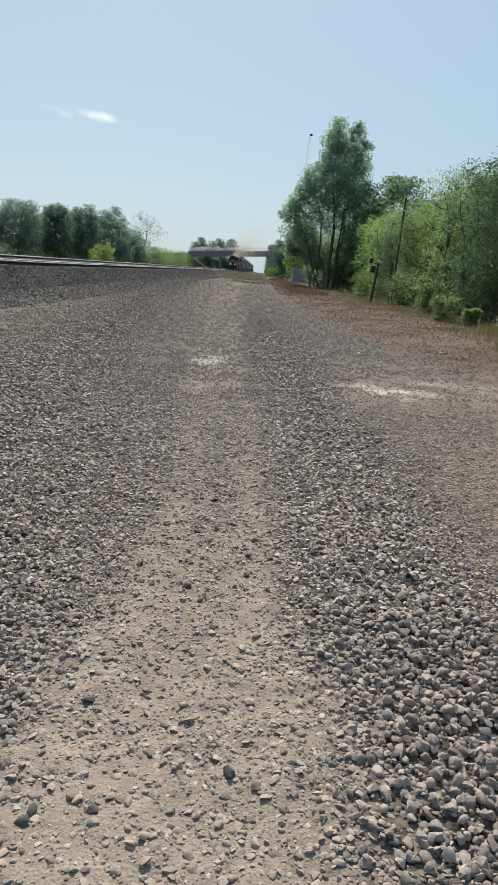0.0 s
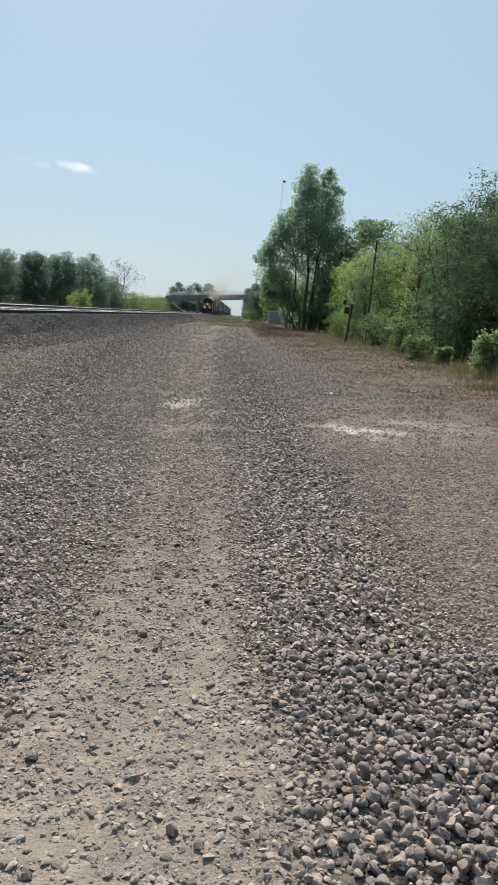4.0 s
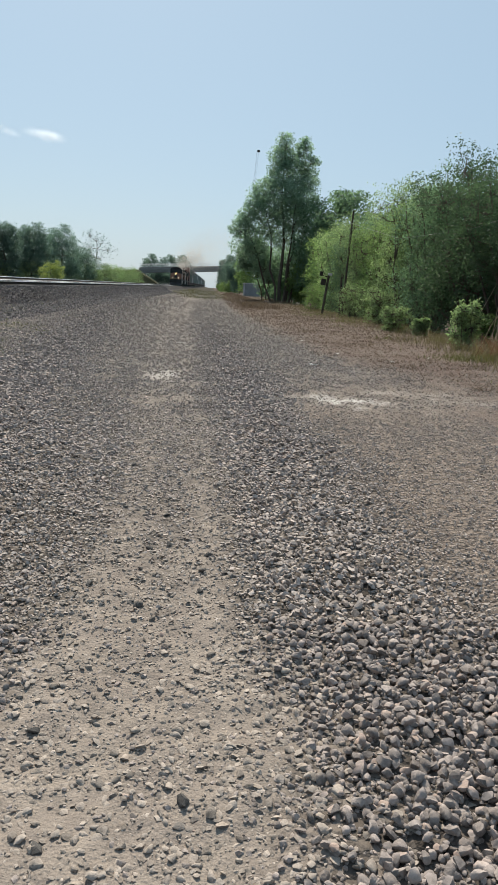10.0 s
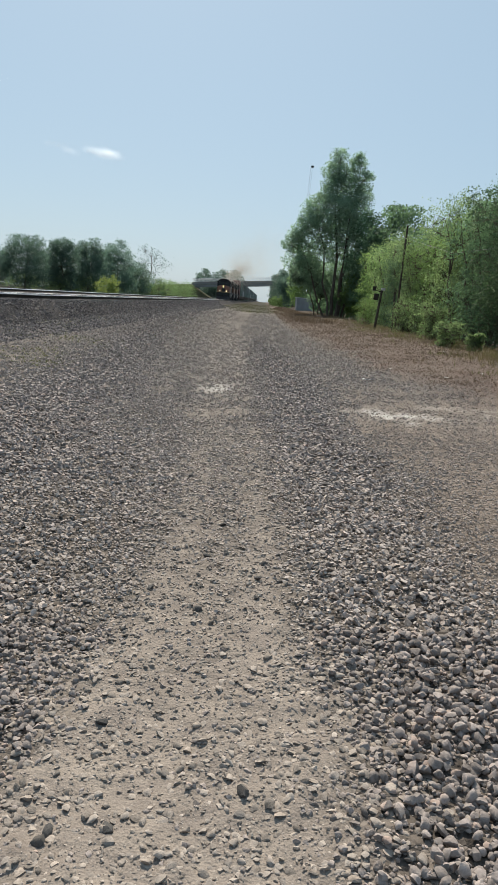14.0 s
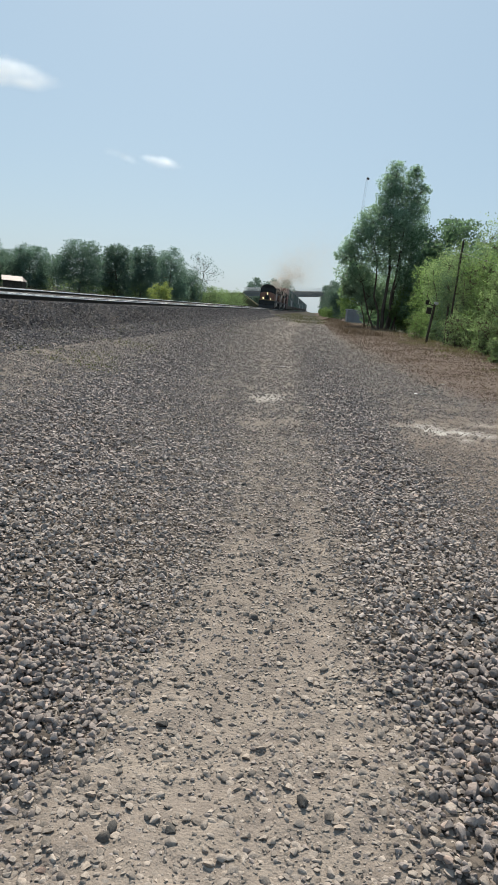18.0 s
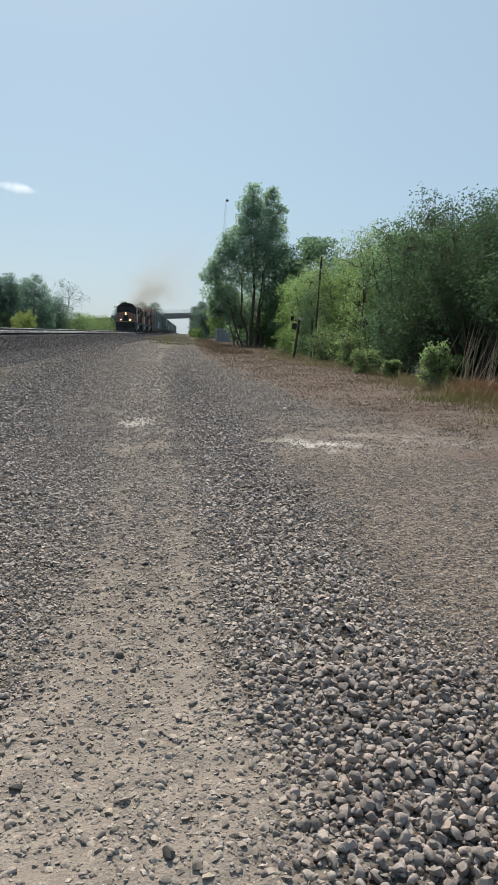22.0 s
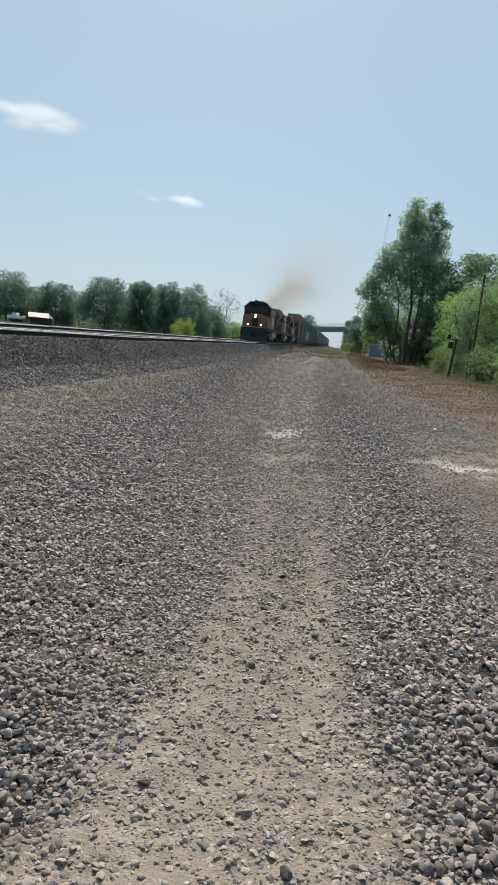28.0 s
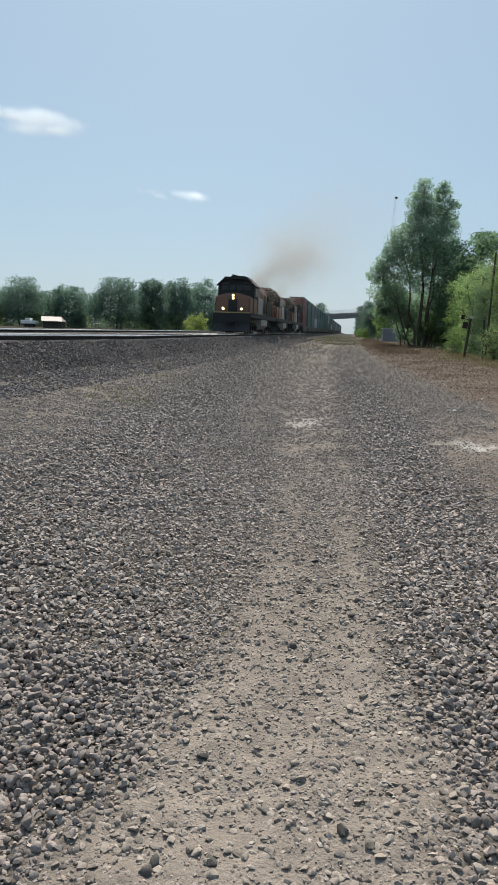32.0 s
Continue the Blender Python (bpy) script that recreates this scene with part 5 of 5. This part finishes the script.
part("bracket_box", boxes((-0.58, -0.38, -0.08, 0.08, 2.4, 2.68), bevel=0.02), M["underframe"], p)
build_post(8.2, 142, 1.9, 1, 0.09, "fence_post", "dark wooden post beside the signal cabin")
build_post(9.0, 141, 2.1, 1, 0.09, "fence_post", "dark wooden post beside the signal cabin")
p = build_post(8.3, 48.5, 6.5, 1.5, 0.065, "utility_pole", "dark wooden utility pole among the trees")
build_post(7.9, 47.0, 2.4, -1.5, 0.07, "fence_post", "dark thin post in front of the thicket")


def build_mast():
    m = thing("lattice_mast", "tall thin grey lattice mast rising behind the trees", "mast", at=pose(10.4, 250, zl(10.4, 250), 0, 1.9, 0))
    H, r = 44.0, 0.36
    legs = [(r * math.cos(a), r * math.sin(a)) for a in (0.3, 2.4, 4.5)]
    for a, b in legs:
        part("leg", rods(((a, b, 0), (a, b, H), 0.024), sides=5), M["mast"], m)
    for i in range(44):
        a, b = legs[i % 3], legs[(i + 1) % 3]
        part("brace", rods(((*a, i * 1.0), (*b, i * 1.0 + 1.0), 0.014), sides=4), M["mast"], m)
    part("lamp_head", boxes((-0.1, 0.75, -0.3, 0.3, H - 0.1, H + 0.5), bevel=0.1), M["underframe"], m)


build_mast()


M["roof"] = surface("pinkish_roof_paint", (0.20, 0.155, 0.15), (0.30, 0.245, 0.24), rough=0.6, scale=0.8)


def build_house():
    h = thing("house", "small dark house with a pale pinkish roof among trees", "house", at=pose(-59.2, 147, zl(-59.2, 147), 0, 0, 12))
    part("wall", boxes((-1.8, 1.8, -2.2, 2.2, 0, 1.5)), M["wood"], h)
    bm = bmesh.new()
    prism_x(bm, [(-2.7, 1.35), (2.7, 1.35), (0.6, 2.3)], -2.0, 2.0)
    for q in bm.verts:
        if q.co.z > 2:
            q.co.x -= 0.7
    part("roof", bm, M["roof"], h, "pale pinkish metal roof")
    v = thing("trailer", "white parked trailer beside the far house", "trailer", at=pose(-63.9, 146, zl(-63.9, 146), 0, 0, 5))
    part("body", boxes((-1.55, 1.55, -1.0, 1.0, 0.7, 1.35), bevel=0.1), M["white"], v)
    part("cab", boxes((-0.7, 0.3, -0.9, 0.9, 1.35, 1.85), bevel=0.1), M["white"], v)
    for x in (-0.5, 0.5):
        for y in (-1.0, 1.0):
            part("wheel", rods(((x, y - 0.1, 0.36), (x, y + 0.1, 0.36), 0.36), sides=12), M["black"], v)


build_house()


# ---- train ----
def loco_wheels(parent, y0, wheels):
    """A three-axle truck: frame, springs and wheelsets."""
    t = part("truck", boxes((-1.12, -0.95, y0 - 2.3, y0 + 2.3, 0.55, 0.95), (0.95, 1.12, y0 - 2.3, y0 + 2.3, 0.55, 0.95), (-1.0, 1.0, y0 - 0.3, y0 + 0.3, 0.5, 0.9), bevel=0.03), M["underframe"], parent)
    for k in (-1.75, 0, 1.75):
        ws = part("wheelset", wheelset_mesh(), None, t, at=pose(0, y0 + k, 0.52))
        wheels.append(ws)
        for x in (-1.18, 1.18):
            part("axle_box", boxes((x - 0.1, x + 0.1, y0 + k - 0.22, y0 + k + 0.22, 0.35, 0.72), bevel=0.03), M["underframe"], t)
    return t


WHEEL = []


def wheelset_mesh():
    if not WHEEL:
        bm = bmesh.new()
        for x in (-0.755, 0.755):
            rod(bm, (x - 0.065, 0, 0), (x + 0.065, 0, 0), 0.52, None, 24)
            rod(bm, (x - 0.10, 0, 0), (x + 0.10, 0, 0), 0.18, None, 12)
            for k in range(5):
                a = k * 2 * math.pi / 5
                s = 1 if x > 0 else -1
                rod(bm, (x + s * 0.06, 0.33 * math.cos(a), 0.33 * math.sin(a)), (x + s * 0.08, 0.33 * math.cos(a), 0.33 * math.sin(a)), 0.07, None, 8)
        rod(bm, (-0.9, 0, 0), (0.9, 0, 0), 0.09, None, 12)
        me = bpy.data.meshes.new("wheelset")
        bm.to_mesh(me)
        bm.free()
        me.materials.append(M["steel"])
        WHEEL.append(me)
    return WHEEL[0]


# pale colour of the highlight painted along the nose's edge
M["arc"] = surface("lit_edge_paint", (0.15, 0.105, 0.075), (0.22, 0.16, 0.115), rough=0.6)


def build_loco(lead, wheels):
    """A six-axle wide-nosed diesel; the front coupler at y 0, rail top at z 0."""
    L = thing("locomotive", "orange and black freight locomotive with lit headlamps pulling the train" if lead else "orange and black freight locomotive coupled behind the leader", "locomotive", "train locomotives")
    part("underframe", boxes((-1.5, 1.5, 0.5, 22.0, 1.32, 1.72), (-1.5, 1.5, 0.35, 0.5, 1.2, 1.72), bevel=0.02), M["black"], L)
    bm = bmesh.new()
    prism_x(bm, [(0.10, 0.16), (-0.35, 0.2), (0.15, 0.75), (0.34, 1.2), (0.45, 1.2), (0.4, 0.2)], -1.45, 1.45)
    part("snow_plow", bm, M["black"], L)
    part("pilot", boxes((-1.52, 1.52, 0.18, 0.36, 0.72, 1.66), bevel=0.03), M["black"], L)
    part("sill_stripe", boxes((-1.5, 1.5, 0.155, 0.182, 1.66, 1.74)), M["yellow"], L, "yellow stripe along the front sill")
    part("coupler", boxes((-0.16, 0.16, -0.4, 0.4, 0.78, 1.05), bevel=0.04), M["underframe"], L)
    for x in (-0.55, -0.4, 0.4, 0.55):
        part("air_hose", rods(((x, 0.15, 1.05), (x * 1.05, -0.12, 0.6), 0.03), sides=6), M["black"], L)
    # wide nose with an arched top and a face that leans back
    crown = [(k * 0.142, 3.28 - 0.34 * (k / 10) ** 2) for k in range(-10, 11)]
    bm = bmesh.new()
    prism(bm, [(1.42, 1.72)] + crown[::-1] + [(-1.42, 1.72)], 0.60, 2.35)
    for v in bm.verts:
        if v.co.y < 1.0 and v.co.z > 2.4:
            v.co.y += (v.co.z - 2.4) * 0.22
    part("nose", bm, M["orange"], L)
    part("nose_door", boxes((-0.36, 0.36, 0.535, 0.60, 1.78, 2.75), bevel=0.015), M["black"], L, "dark nose door")
    # thin rod whose colour imitates light caught on the nose's rounded upper edge
    bm = bmesh.new()
    for a, b in zip(crown, crown[1:]):
        rod(bm, (a[0], 0.60 + (a[1] - 2.4) * 0.22, a[1] - 0.03), (b[0], 0.60 + (b[1] - 2.4) * 0.22, b[1] - 0.03), 0.018, None, 5)
    part("arc_stripe", bm, M["arc"], L, "thin dull pale painted highlight arching along the nose's upper edge")
    # cab
    bm = bmesh.new()
    prism(bm, [(-1.5, 1.72), (-1.5, 3.75), (-1.28, 4.35), (-0.85, 4.58), (0.85, 4.58), (1.28, 4.35), (1.5, 3.75), (1.5, 1.72)], 2.3, 5.1)
    part("cab", bm, M["orange"], L)
    bm = bmesh.new()
    prism(bm, [(-1.52, 2.9), (-1.52, 3.77), (-1.29, 4.3), (-0.86, 4.5), (0.86, 4.5), (1.29, 4.3), (1.52, 3.77), (1.52, 2.9)], 2.26, 5.12)
    part("cab_top", bm, M["black"], L, "black painted upper cab")
    bm = bmesh.new()
    prism(bm, [(-1.64, 3.92), (-1.02, 4.5), (-0.95, 4.62), (0.95, 4.62), (1.02, 4.5), (1.64, 3.92), (1.56, 3.88), (0.9, 4.44), (-0.9, 4.44), (-1.56, 3.88)], 1.95, 5.2)
    part("cab_roof", bm, M["black"], L, "black overhanging cab roof")
    part("air_conditioner", boxes((-0.6, 0.6, 2.9, 4.3, 4.62, 4.76), bevel=0.03), M["underframe"], L)
    part("horn", rods(((-0.25, 2.5, 4.62), (-0.25, 2.5, 4.8), 0.03), ((-0.4, 2.3, 4.78), (-0.1, 2.75, 4.78), 0.05)), M["underframe"], L)
    for x0, x1 in ((-1.22, -0.66), (-0.58, -0.06), (0.06, 0.58), (0.66, 1.22)):
        part("windshield", boxes((x0, x1, 2.22, 2.262, 3.55, 3.98), bevel=0.012), M["glass"], L)
    for x in (-1.53, 1.53):
        for y0, y1 in ((2.7, 3.5), (3.7, 4.5)):
            part("side_window", boxes((x - 0.02, x + 0.02, y0, y1, 3.1, 3.75), bevel=0.008), M["glass"], L)
        part("cab_door", boxes((x - 0.015, x + 0.015, 4.55, 5.05, 1.8, 3.6), bevel=0.008), M["orange"], L)
        part("number_board", boxes((x * 0.62 - 0.3, x * 0.62 + 0.3, 2.18, 2.262, 4.04, 4.20), bevel=0.01), M["glass"], L, "dark number board")
    lamp = part("headlamp", boxes((-0.17, 0.17, 0.62, 0.95, 2.70, 3.20), bevel=0.04), M["black"], L)
    for z in (2.83, 3.06):
        part("bulb", rods(((0, 0.60, z), (0, 0.615, z), 0.10), sides=16), M["headlamp"] if lead else M["glass"], lamp, "glowing warm headlamp" if lead else "")
    for x in (-0.74, 0.74):
        d = part("ditch_lamp", boxes((x - 0.13, x + 0.13, 0.3, 0.5, 1.86, 2.12), bevel=0.02), M["black"], L)
        part("bulb", rods(((x, 0.285, 1.99), (x, 0.297, 1.99), 0.10), sides=16), M["ditchlamp"] if lead else M["glass"], d, "glowing ditch lamp" if lead else "")
    for x in (-1.35, 1.35):
        part("handrail", rods(((x, 0.3, 1.7), (x, 0.3, 2.75), 0.02), ((x, 0.3, 2.75), (x, 2.2, 2.75), 0.02), ((x, 1.2, 1.7), (x, 1.2, 2.75), 0.02), sides=6), M["underframe"], L)
        for k in range(4):
            part("step", boxes((x - 0.25, x + 0.2, 0.45 + 0.02 * k, 0.85, 0.45 + 0.3 * k, 0.49 + 0.3 * k)), M["underframe"], L)
    # long hood
    bm = bmesh.new()
    prism(bm, [(-0.95, 1.72), (-0.95, 3.85), (-0.75, 4.25), (0.75, 4.25), (0.95, 3.85), (0.95, 1.72)], 5.1, 16.6)
    part("hood", bm, M["orange"], L)
    part("hood_roof", boxes((-0.72, 0.72, 5.2, 16.5, 4.25, 4.34), bevel=0.02), M["black"], L)
    for i in range(9):
        for x in (-0.955, 0.955):
            part("hood_door", boxes((x - 0.02, x + 0.02, 6.3 + i * 1.1, 7.25 + i * 1.1, 1.95, 3.7), bevel=0.01), M["black"] if i in (0, 1, 7, 8) else M["orange"], L)
    part("exhaust_stack", boxes((-0.42, 0.42, 11.6, 12.7, 4.34, 4.62), bevel=0.03), M["black"], L)
    part("inverter_cabinet", boxes((0.95, 1.5, 5.2, 8.6, 1.72, 3.1), bevel=0.03), M["silver"], L)
    part("blower_box", boxes((-1.5, -0.95, 5.2, 8.6, 1.72, 3.1), bevel=0.03), M["orange"], L)
    bm = bmesh.new()
    prism(bm, [(-1.05, 1.72), (-1.05, 3.2), (-1.55, 3.75), (-1.55, 4.35), (-1.3, 4.6), (1.3, 4.6), (1.55, 4.35), (1.55, 3.75), (1.05, 3.2), (1.05, 1.72)], 16.6, 21.2)
    part("radiator", bm, M["black"], L, "black radiator section with flared wings")
    for i in range(12):
        for x in (-1.56, 1.56):
            part("louvre", boxes((x - 0.012, x + 0.012, 16.9 + i * 0.34, 17.15 + i * 0.34, 3.82, 4.3)), M["underframe"], L)
    for k in range(3):
        part("radiator_fan", rods(((0, 17.4 + k * 1.45, 4.58), (0, 17.4 + k * 1.45, 4.68), 0.6), sides=20), M["underframe"], L)
    for x in (-1.46, 1.46):
        part("handrail", rods(*[((x, y, 1.72), (x, y, 2.75), 0.02) for y in np.arange(9.2, 21.8, 1.55)], ((x, 9.2, 2.75), (x, 21.6, 2.75), 0.02), ((x, 9.2, 2.25), (x, 21.6, 2.25), 0.015), sides=6), M["underframe"], L)
    bm = bmesh.new()
    prism(bm, [(-1.45, 1.3), (-1.45, 0.75), (-1.1, 0.42), (1.1, 0.42), (1.45, 0.75), (1.45, 1.3)], 8.3, 13.3)
    part("fuel_tank", bm, M["silver"], L, "pale grey fuel tank")
    for x in (-1.38, 1.38):
        part("air_tank", rods(((x * 0.96, 13.6, 0.98), (x * 0.96, 15.2, 0.98), 0.2), sides=12), M["underframe"], L)
    loco_wheels(L, 4.6, wheels)
    loco_wheels(L, 17.6, wheels)
    return L


def container_mesh(length):
    """A corrugated box with corner posts, rails and doors; foot at z 0."""
    bm = bmesh.new()
    h, w = 2.9, 1.22
    n = int(length / 0.28)
    pts = []
    for i in range(n + 1):
        y = 0.12 + (length - 0.24) * i / n
        pts.append((y, 0.0 if i % 2 else 0.036))
    for s in (-1, 1):
        for (ya, da), (yb, db) in zip(pts, pts[1:]):
            v = [bm.verts.new((s * (w - 0.045 + da), ya, 0.14)), bm.verts.new((s * (w - 0.045 + db), yb, 0.14)), bm.verts.new((s * (w - 0.045 + db), yb, h - 0.1)), bm.verts.new((s * (w - 0.045 + da), ya, h - 0.1))]
            bm.faces.new(v if s > 0 else v[::-1])
        box(bm, s * w - 0.06, s * w + 0.0, 0, length, 0, 0.15)
        box(bm, s * w - 0.06, s * w + 0.0, 0, length, h - 0.1, h)
        for y in (0, length - 0.12):
            box(bm, min(s * w, s * (w - 0.14)), max(s * w, s * (w - 0.14)), y, y + 0.12, 0, h)
    box(bm, -w + 0.05, w - 0.05, 0.03, length - 0.03, h - 0.12, h - 0.02)
    box(bm, -w + 0.1, w - 0.1, 0.04, 0.09, 0.1, h - 0.1)
    box(bm, -w + 0.1, w - 0.1, length - 0.09, length - 0.04, 0.1, h - 0.1)
    for x in (-0.75, -0.3, 0.3, 0.75):
        rod(bm, (x, 0.03, 0.15), (x, 0.03, h - 0.15), 0.025, None, 6)
    me = bpy.data.meshes.new("container")
    bm.to_mesh(me)
    bm.free()
    return me


BOX12 = container_mesh(12.19)


def build_well_car(wheels):
    """A well car 15.6 m long; coupler at y 0."""
    c = thing("well_car", "grimy grey-brown well car carrying stacked containers", "rail car", "train well cars")
    for x in (-1.34, 1.34):
        part("side_sill", boxes((x - 0.09, x + 0.09, 1.3, 14.3, 0.45, 1.35), bevel=0.02), M["car"], c)
        for k in range(9):
            part("rib", boxes((x - 0.12, x + 0.12, 1.9 + k * 1.45, 2.0 + k * 1.45, 0.45, 1.3)), M["car"], c)
    part("floor", boxes((-1.25, 1.25, 1.3, 14.3, 0.38, 0.46)), M["car"], c)
    for y0, y1 in ((0.15, 1.5), (14.1, 15.45)):
        part("end_platform", boxes((-1.3, 1.3, y0, y1, 1.05, 1.25), bevel=0.02), M["car"], c)
        t = part("truck", boxes((-1.0, -0.85, (y0 + y1) / 2 - 1.2, (y0 + y1) / 2 + 1.2, 0.4, 0.8), (0.85, 1.0, (y0 + y1) / 2 - 1.2, (y0 + y1) / 2 + 1.2, 0.4, 0.8), bevel=0.03), M["underframe"], c)
        for k in (-0.88, 0.88):
            part("wheelset", wheelset_mesh(), None, t, at=pose(0, (y0 + y1) / 2 + k, 0.45) @ Matrix.Scale(0.87, 4))
        part("ladder", rods(*[((1.1, y0 + 0.3, z), (1.38, y0 + 0.3, z), 0.015) for z in (0.6, 0.85, 1.1)], sides=5), M["galvanised"], c)
    part("coupler", boxes((-0.14, 0.14, -0.35, 0.3, 0.78, 1.02), bevel=0.03), M["underframe"], c)
    return c


M["car"] = surface("well_car_paint", (0.10, 0.075, 0.06), (0.20, 0.16, 0.13), rough=0.75, scale=0.8, rust=(0.09, 0.045, 0.03), vary=0.2)
FRONT0, SPEED = 263.5, 6.35
wheels = []
consist = []                # (object, distance of its foot behind the train's front, height over rail)
lead = build_loco(True, wheels)
follower = build_loco(False, [])
consist += [(lead, 0.0, 0.0), (follower, 22.6, 0.0), (copy_thing(follower, Matrix()), 45.2, 0.0)]
car = build_well_car([])
back = 70.5
stock = ["red_box"] + ["green_box", "green_box", "grey_box", "green_box", "green_box", "green_box", "grey_box", "green_box", "green_box", "white_box"] * 4
names = {"red_box": "red", "green_box": "dark green", "grey_box": "blue-grey", "white_box": "white"}
meshes = {}
for key in names:
    meshes[key] = BOX12.copy()
    meshes[key].materials.append(M[key])
rng = random.Random(8)
for i in range(38):
    ob = car if i == 0 else copy_thing(car, Matrix())
    consist.append((ob, back, 0.0))
    for level in (0, 1):
        key = stock[i] if level else stock[(i * 3 + 1) % len(stock)] if i else "red_box"
        cn = part("container", meshes[key], None)
        tagged(cn, f"{names[key]} corrugated steel shipping container stacked on a well car", "container", "train containers")
        consist.append((cn, back + 1.7, 0.47 + level * 2.905))
    back += 15.75


def speck_cloud(name, seed, n, length, r0, r1, drift, rise, size, mat, label, category, fade=1.6):
    """A drift of very small specks, thickest at its start."""
    rng = np.random.default_rng(seed)
    u = rng.uniform(0, 1, n) ** fade
    r = r0 + (r1 - r0) * u
    g = rng.normal(0, 0.5, (n, 3)) * r[:, None]
    bend = u ** 0.6
    p = np.stack([u * drift, u * length, bend * rise], -1) + g
    for k, (sc, amp) in enumerate(((2.5, 1.5), (1.1, 0.8))):
        p[:, 0] += (vnoise(p[:, 1] + 40, p[:, 2] + 40, sc, 60 + k + seed) - 0.5) * amp * r
        p[:, 2] += (vnoise(p[:, 0] + 40, p[:, 1] + 40, sc, 70 + k + seed) - 0.5) * amp * r
    T = turns(rng, n, 1.0)
    tet = np.array([(1, 0, 0), (-0.5, 0.87, 0), (-0.5, -0.87, 0)])
    V = np.einsum("nij,vj->nvi", T, tet) * (size * rng.uniform(0.6, 1.4, n))[:, None, None] + p[:, None]
    me = mesh_of(name, V.reshape(-1, 3), np.arange(3 * n).reshape(n, 3), mat)
    return tagged(new(name, me), label, category, kind="stuff")


smokes = [
    (speck_cloud("exhaust_smoke", 1, 190000, 14, 2.2, 6.6, 10.0, 8.6, 0.0125, M["smoke"], "brown diesel exhaust smoke rising from the leading locomotive", "smoke", 0.78), 12.2, 0.0),
    (speck_cloud("exhaust_smoke", 4, 110000, 5, 0.9, 3.2, 4.8, 3.6, 0.013, M["smoke"], "dense brown puff of exhaust over the leading locomotive", "smoke", 0.9), 12.2, 0.0),
    (speck_cloud("exhaust_smoke", 2, 64000, 34, 2.4, 9.0, 18.0, 9.0, 0.017, M["smoke"], "thin brown exhaust haze trailing behind the locomotives", "smoke", 1.1), 14.0, 2.0),
    (speck_cloud("exhaust_smoke", 3, 14000, 18, 0.5, 3.0, 4.0, 4.0, 0.016, M["smoke"], "faint brown exhaust from the second locomotive", "smoke"), 34.8, 0.0),
]


def build_clouds():
    for x, z, w, h, n, seed in ((-424, 273, 115, 21, 84000, 1), (-213, 178, 55, 13, 9000, 2), (-275, 182, 30, 9, 600, 3)):
        rng = np.random.default_rng(900 + seed)
        c = np.stack([rng.normal(0, 0.26, 14) * w, rng.normal(0, 8, 14), rng.normal(0, 0.2, 14) * h - 0.06 * h], -1)
        k = rng.integers(0, 14, n)
        p = c[k] + rng.normal(0, 1, (n, 3)) * np.array([w * 0.10, 8, h * 0.17])
        p[:, 2] -= 0.10 * p[:, 0]
        T = turns(rng, n, 1.0)
        tri = np.array([(1, 0, 0), (-0.5, 0.87, 0), (-0.5, -0.87, 0)])
        V = np.einsum("nij,vj->nvi", T, tri) * (rng.uniform(0.13, 0.30, n))[:, None, None] + p[:, None]
        me = mesh_of("cloud", V.reshape(-1, 3), np.arange(3 * n).reshape(n, 3), M["cloud"])
        ob = tagged(new("cloud", me), "small thin white cloud in the hazy sky", "cloud", kind="stuff")
        ob.location = (x, 1000, z)


build_clouds()


# ---- what moves ----
def motions():
    times = [i * 0.5 for i in range(65)]
    tilt = math.degrees(math.atan(GRADE))
    base = pose(0, 0, 0, tilt, 0, 0)
    for ob, behind, up in consist:
        rows = []
        for t in times:
            y = FRONT0 - SPEED * t
            rows.append((t, pose(TRACK_X, y, float(rail_z(y))) @ base @ pose(0, behind, up)))
        walk(ob, rows)
    for ob, behind, up in smokes:
        rows = []
        for t in times:
            y = FRONT0 - SPEED * t
            rows.append((t, pose(TRACK_X, y + behind + 0.5 * math.sin(t * 0.9 + behind), float(rail_z(y)) + 4.6 + up + 0.3 * math.sin(t * 0.7), 0, 2.5 * math.sin(t * 0.8 + behind), 3 * math.sin(t * 0.5))))
        walk(ob, rows)
    for ws in wheels:
        spot = ws.matrix_basis.translation.copy()
        walk(ws, [(t / 10, pose(*spot, math.degrees(SPEED * t / 10 / 0.52) % 360)) for t in range(0, 321)])


motions()
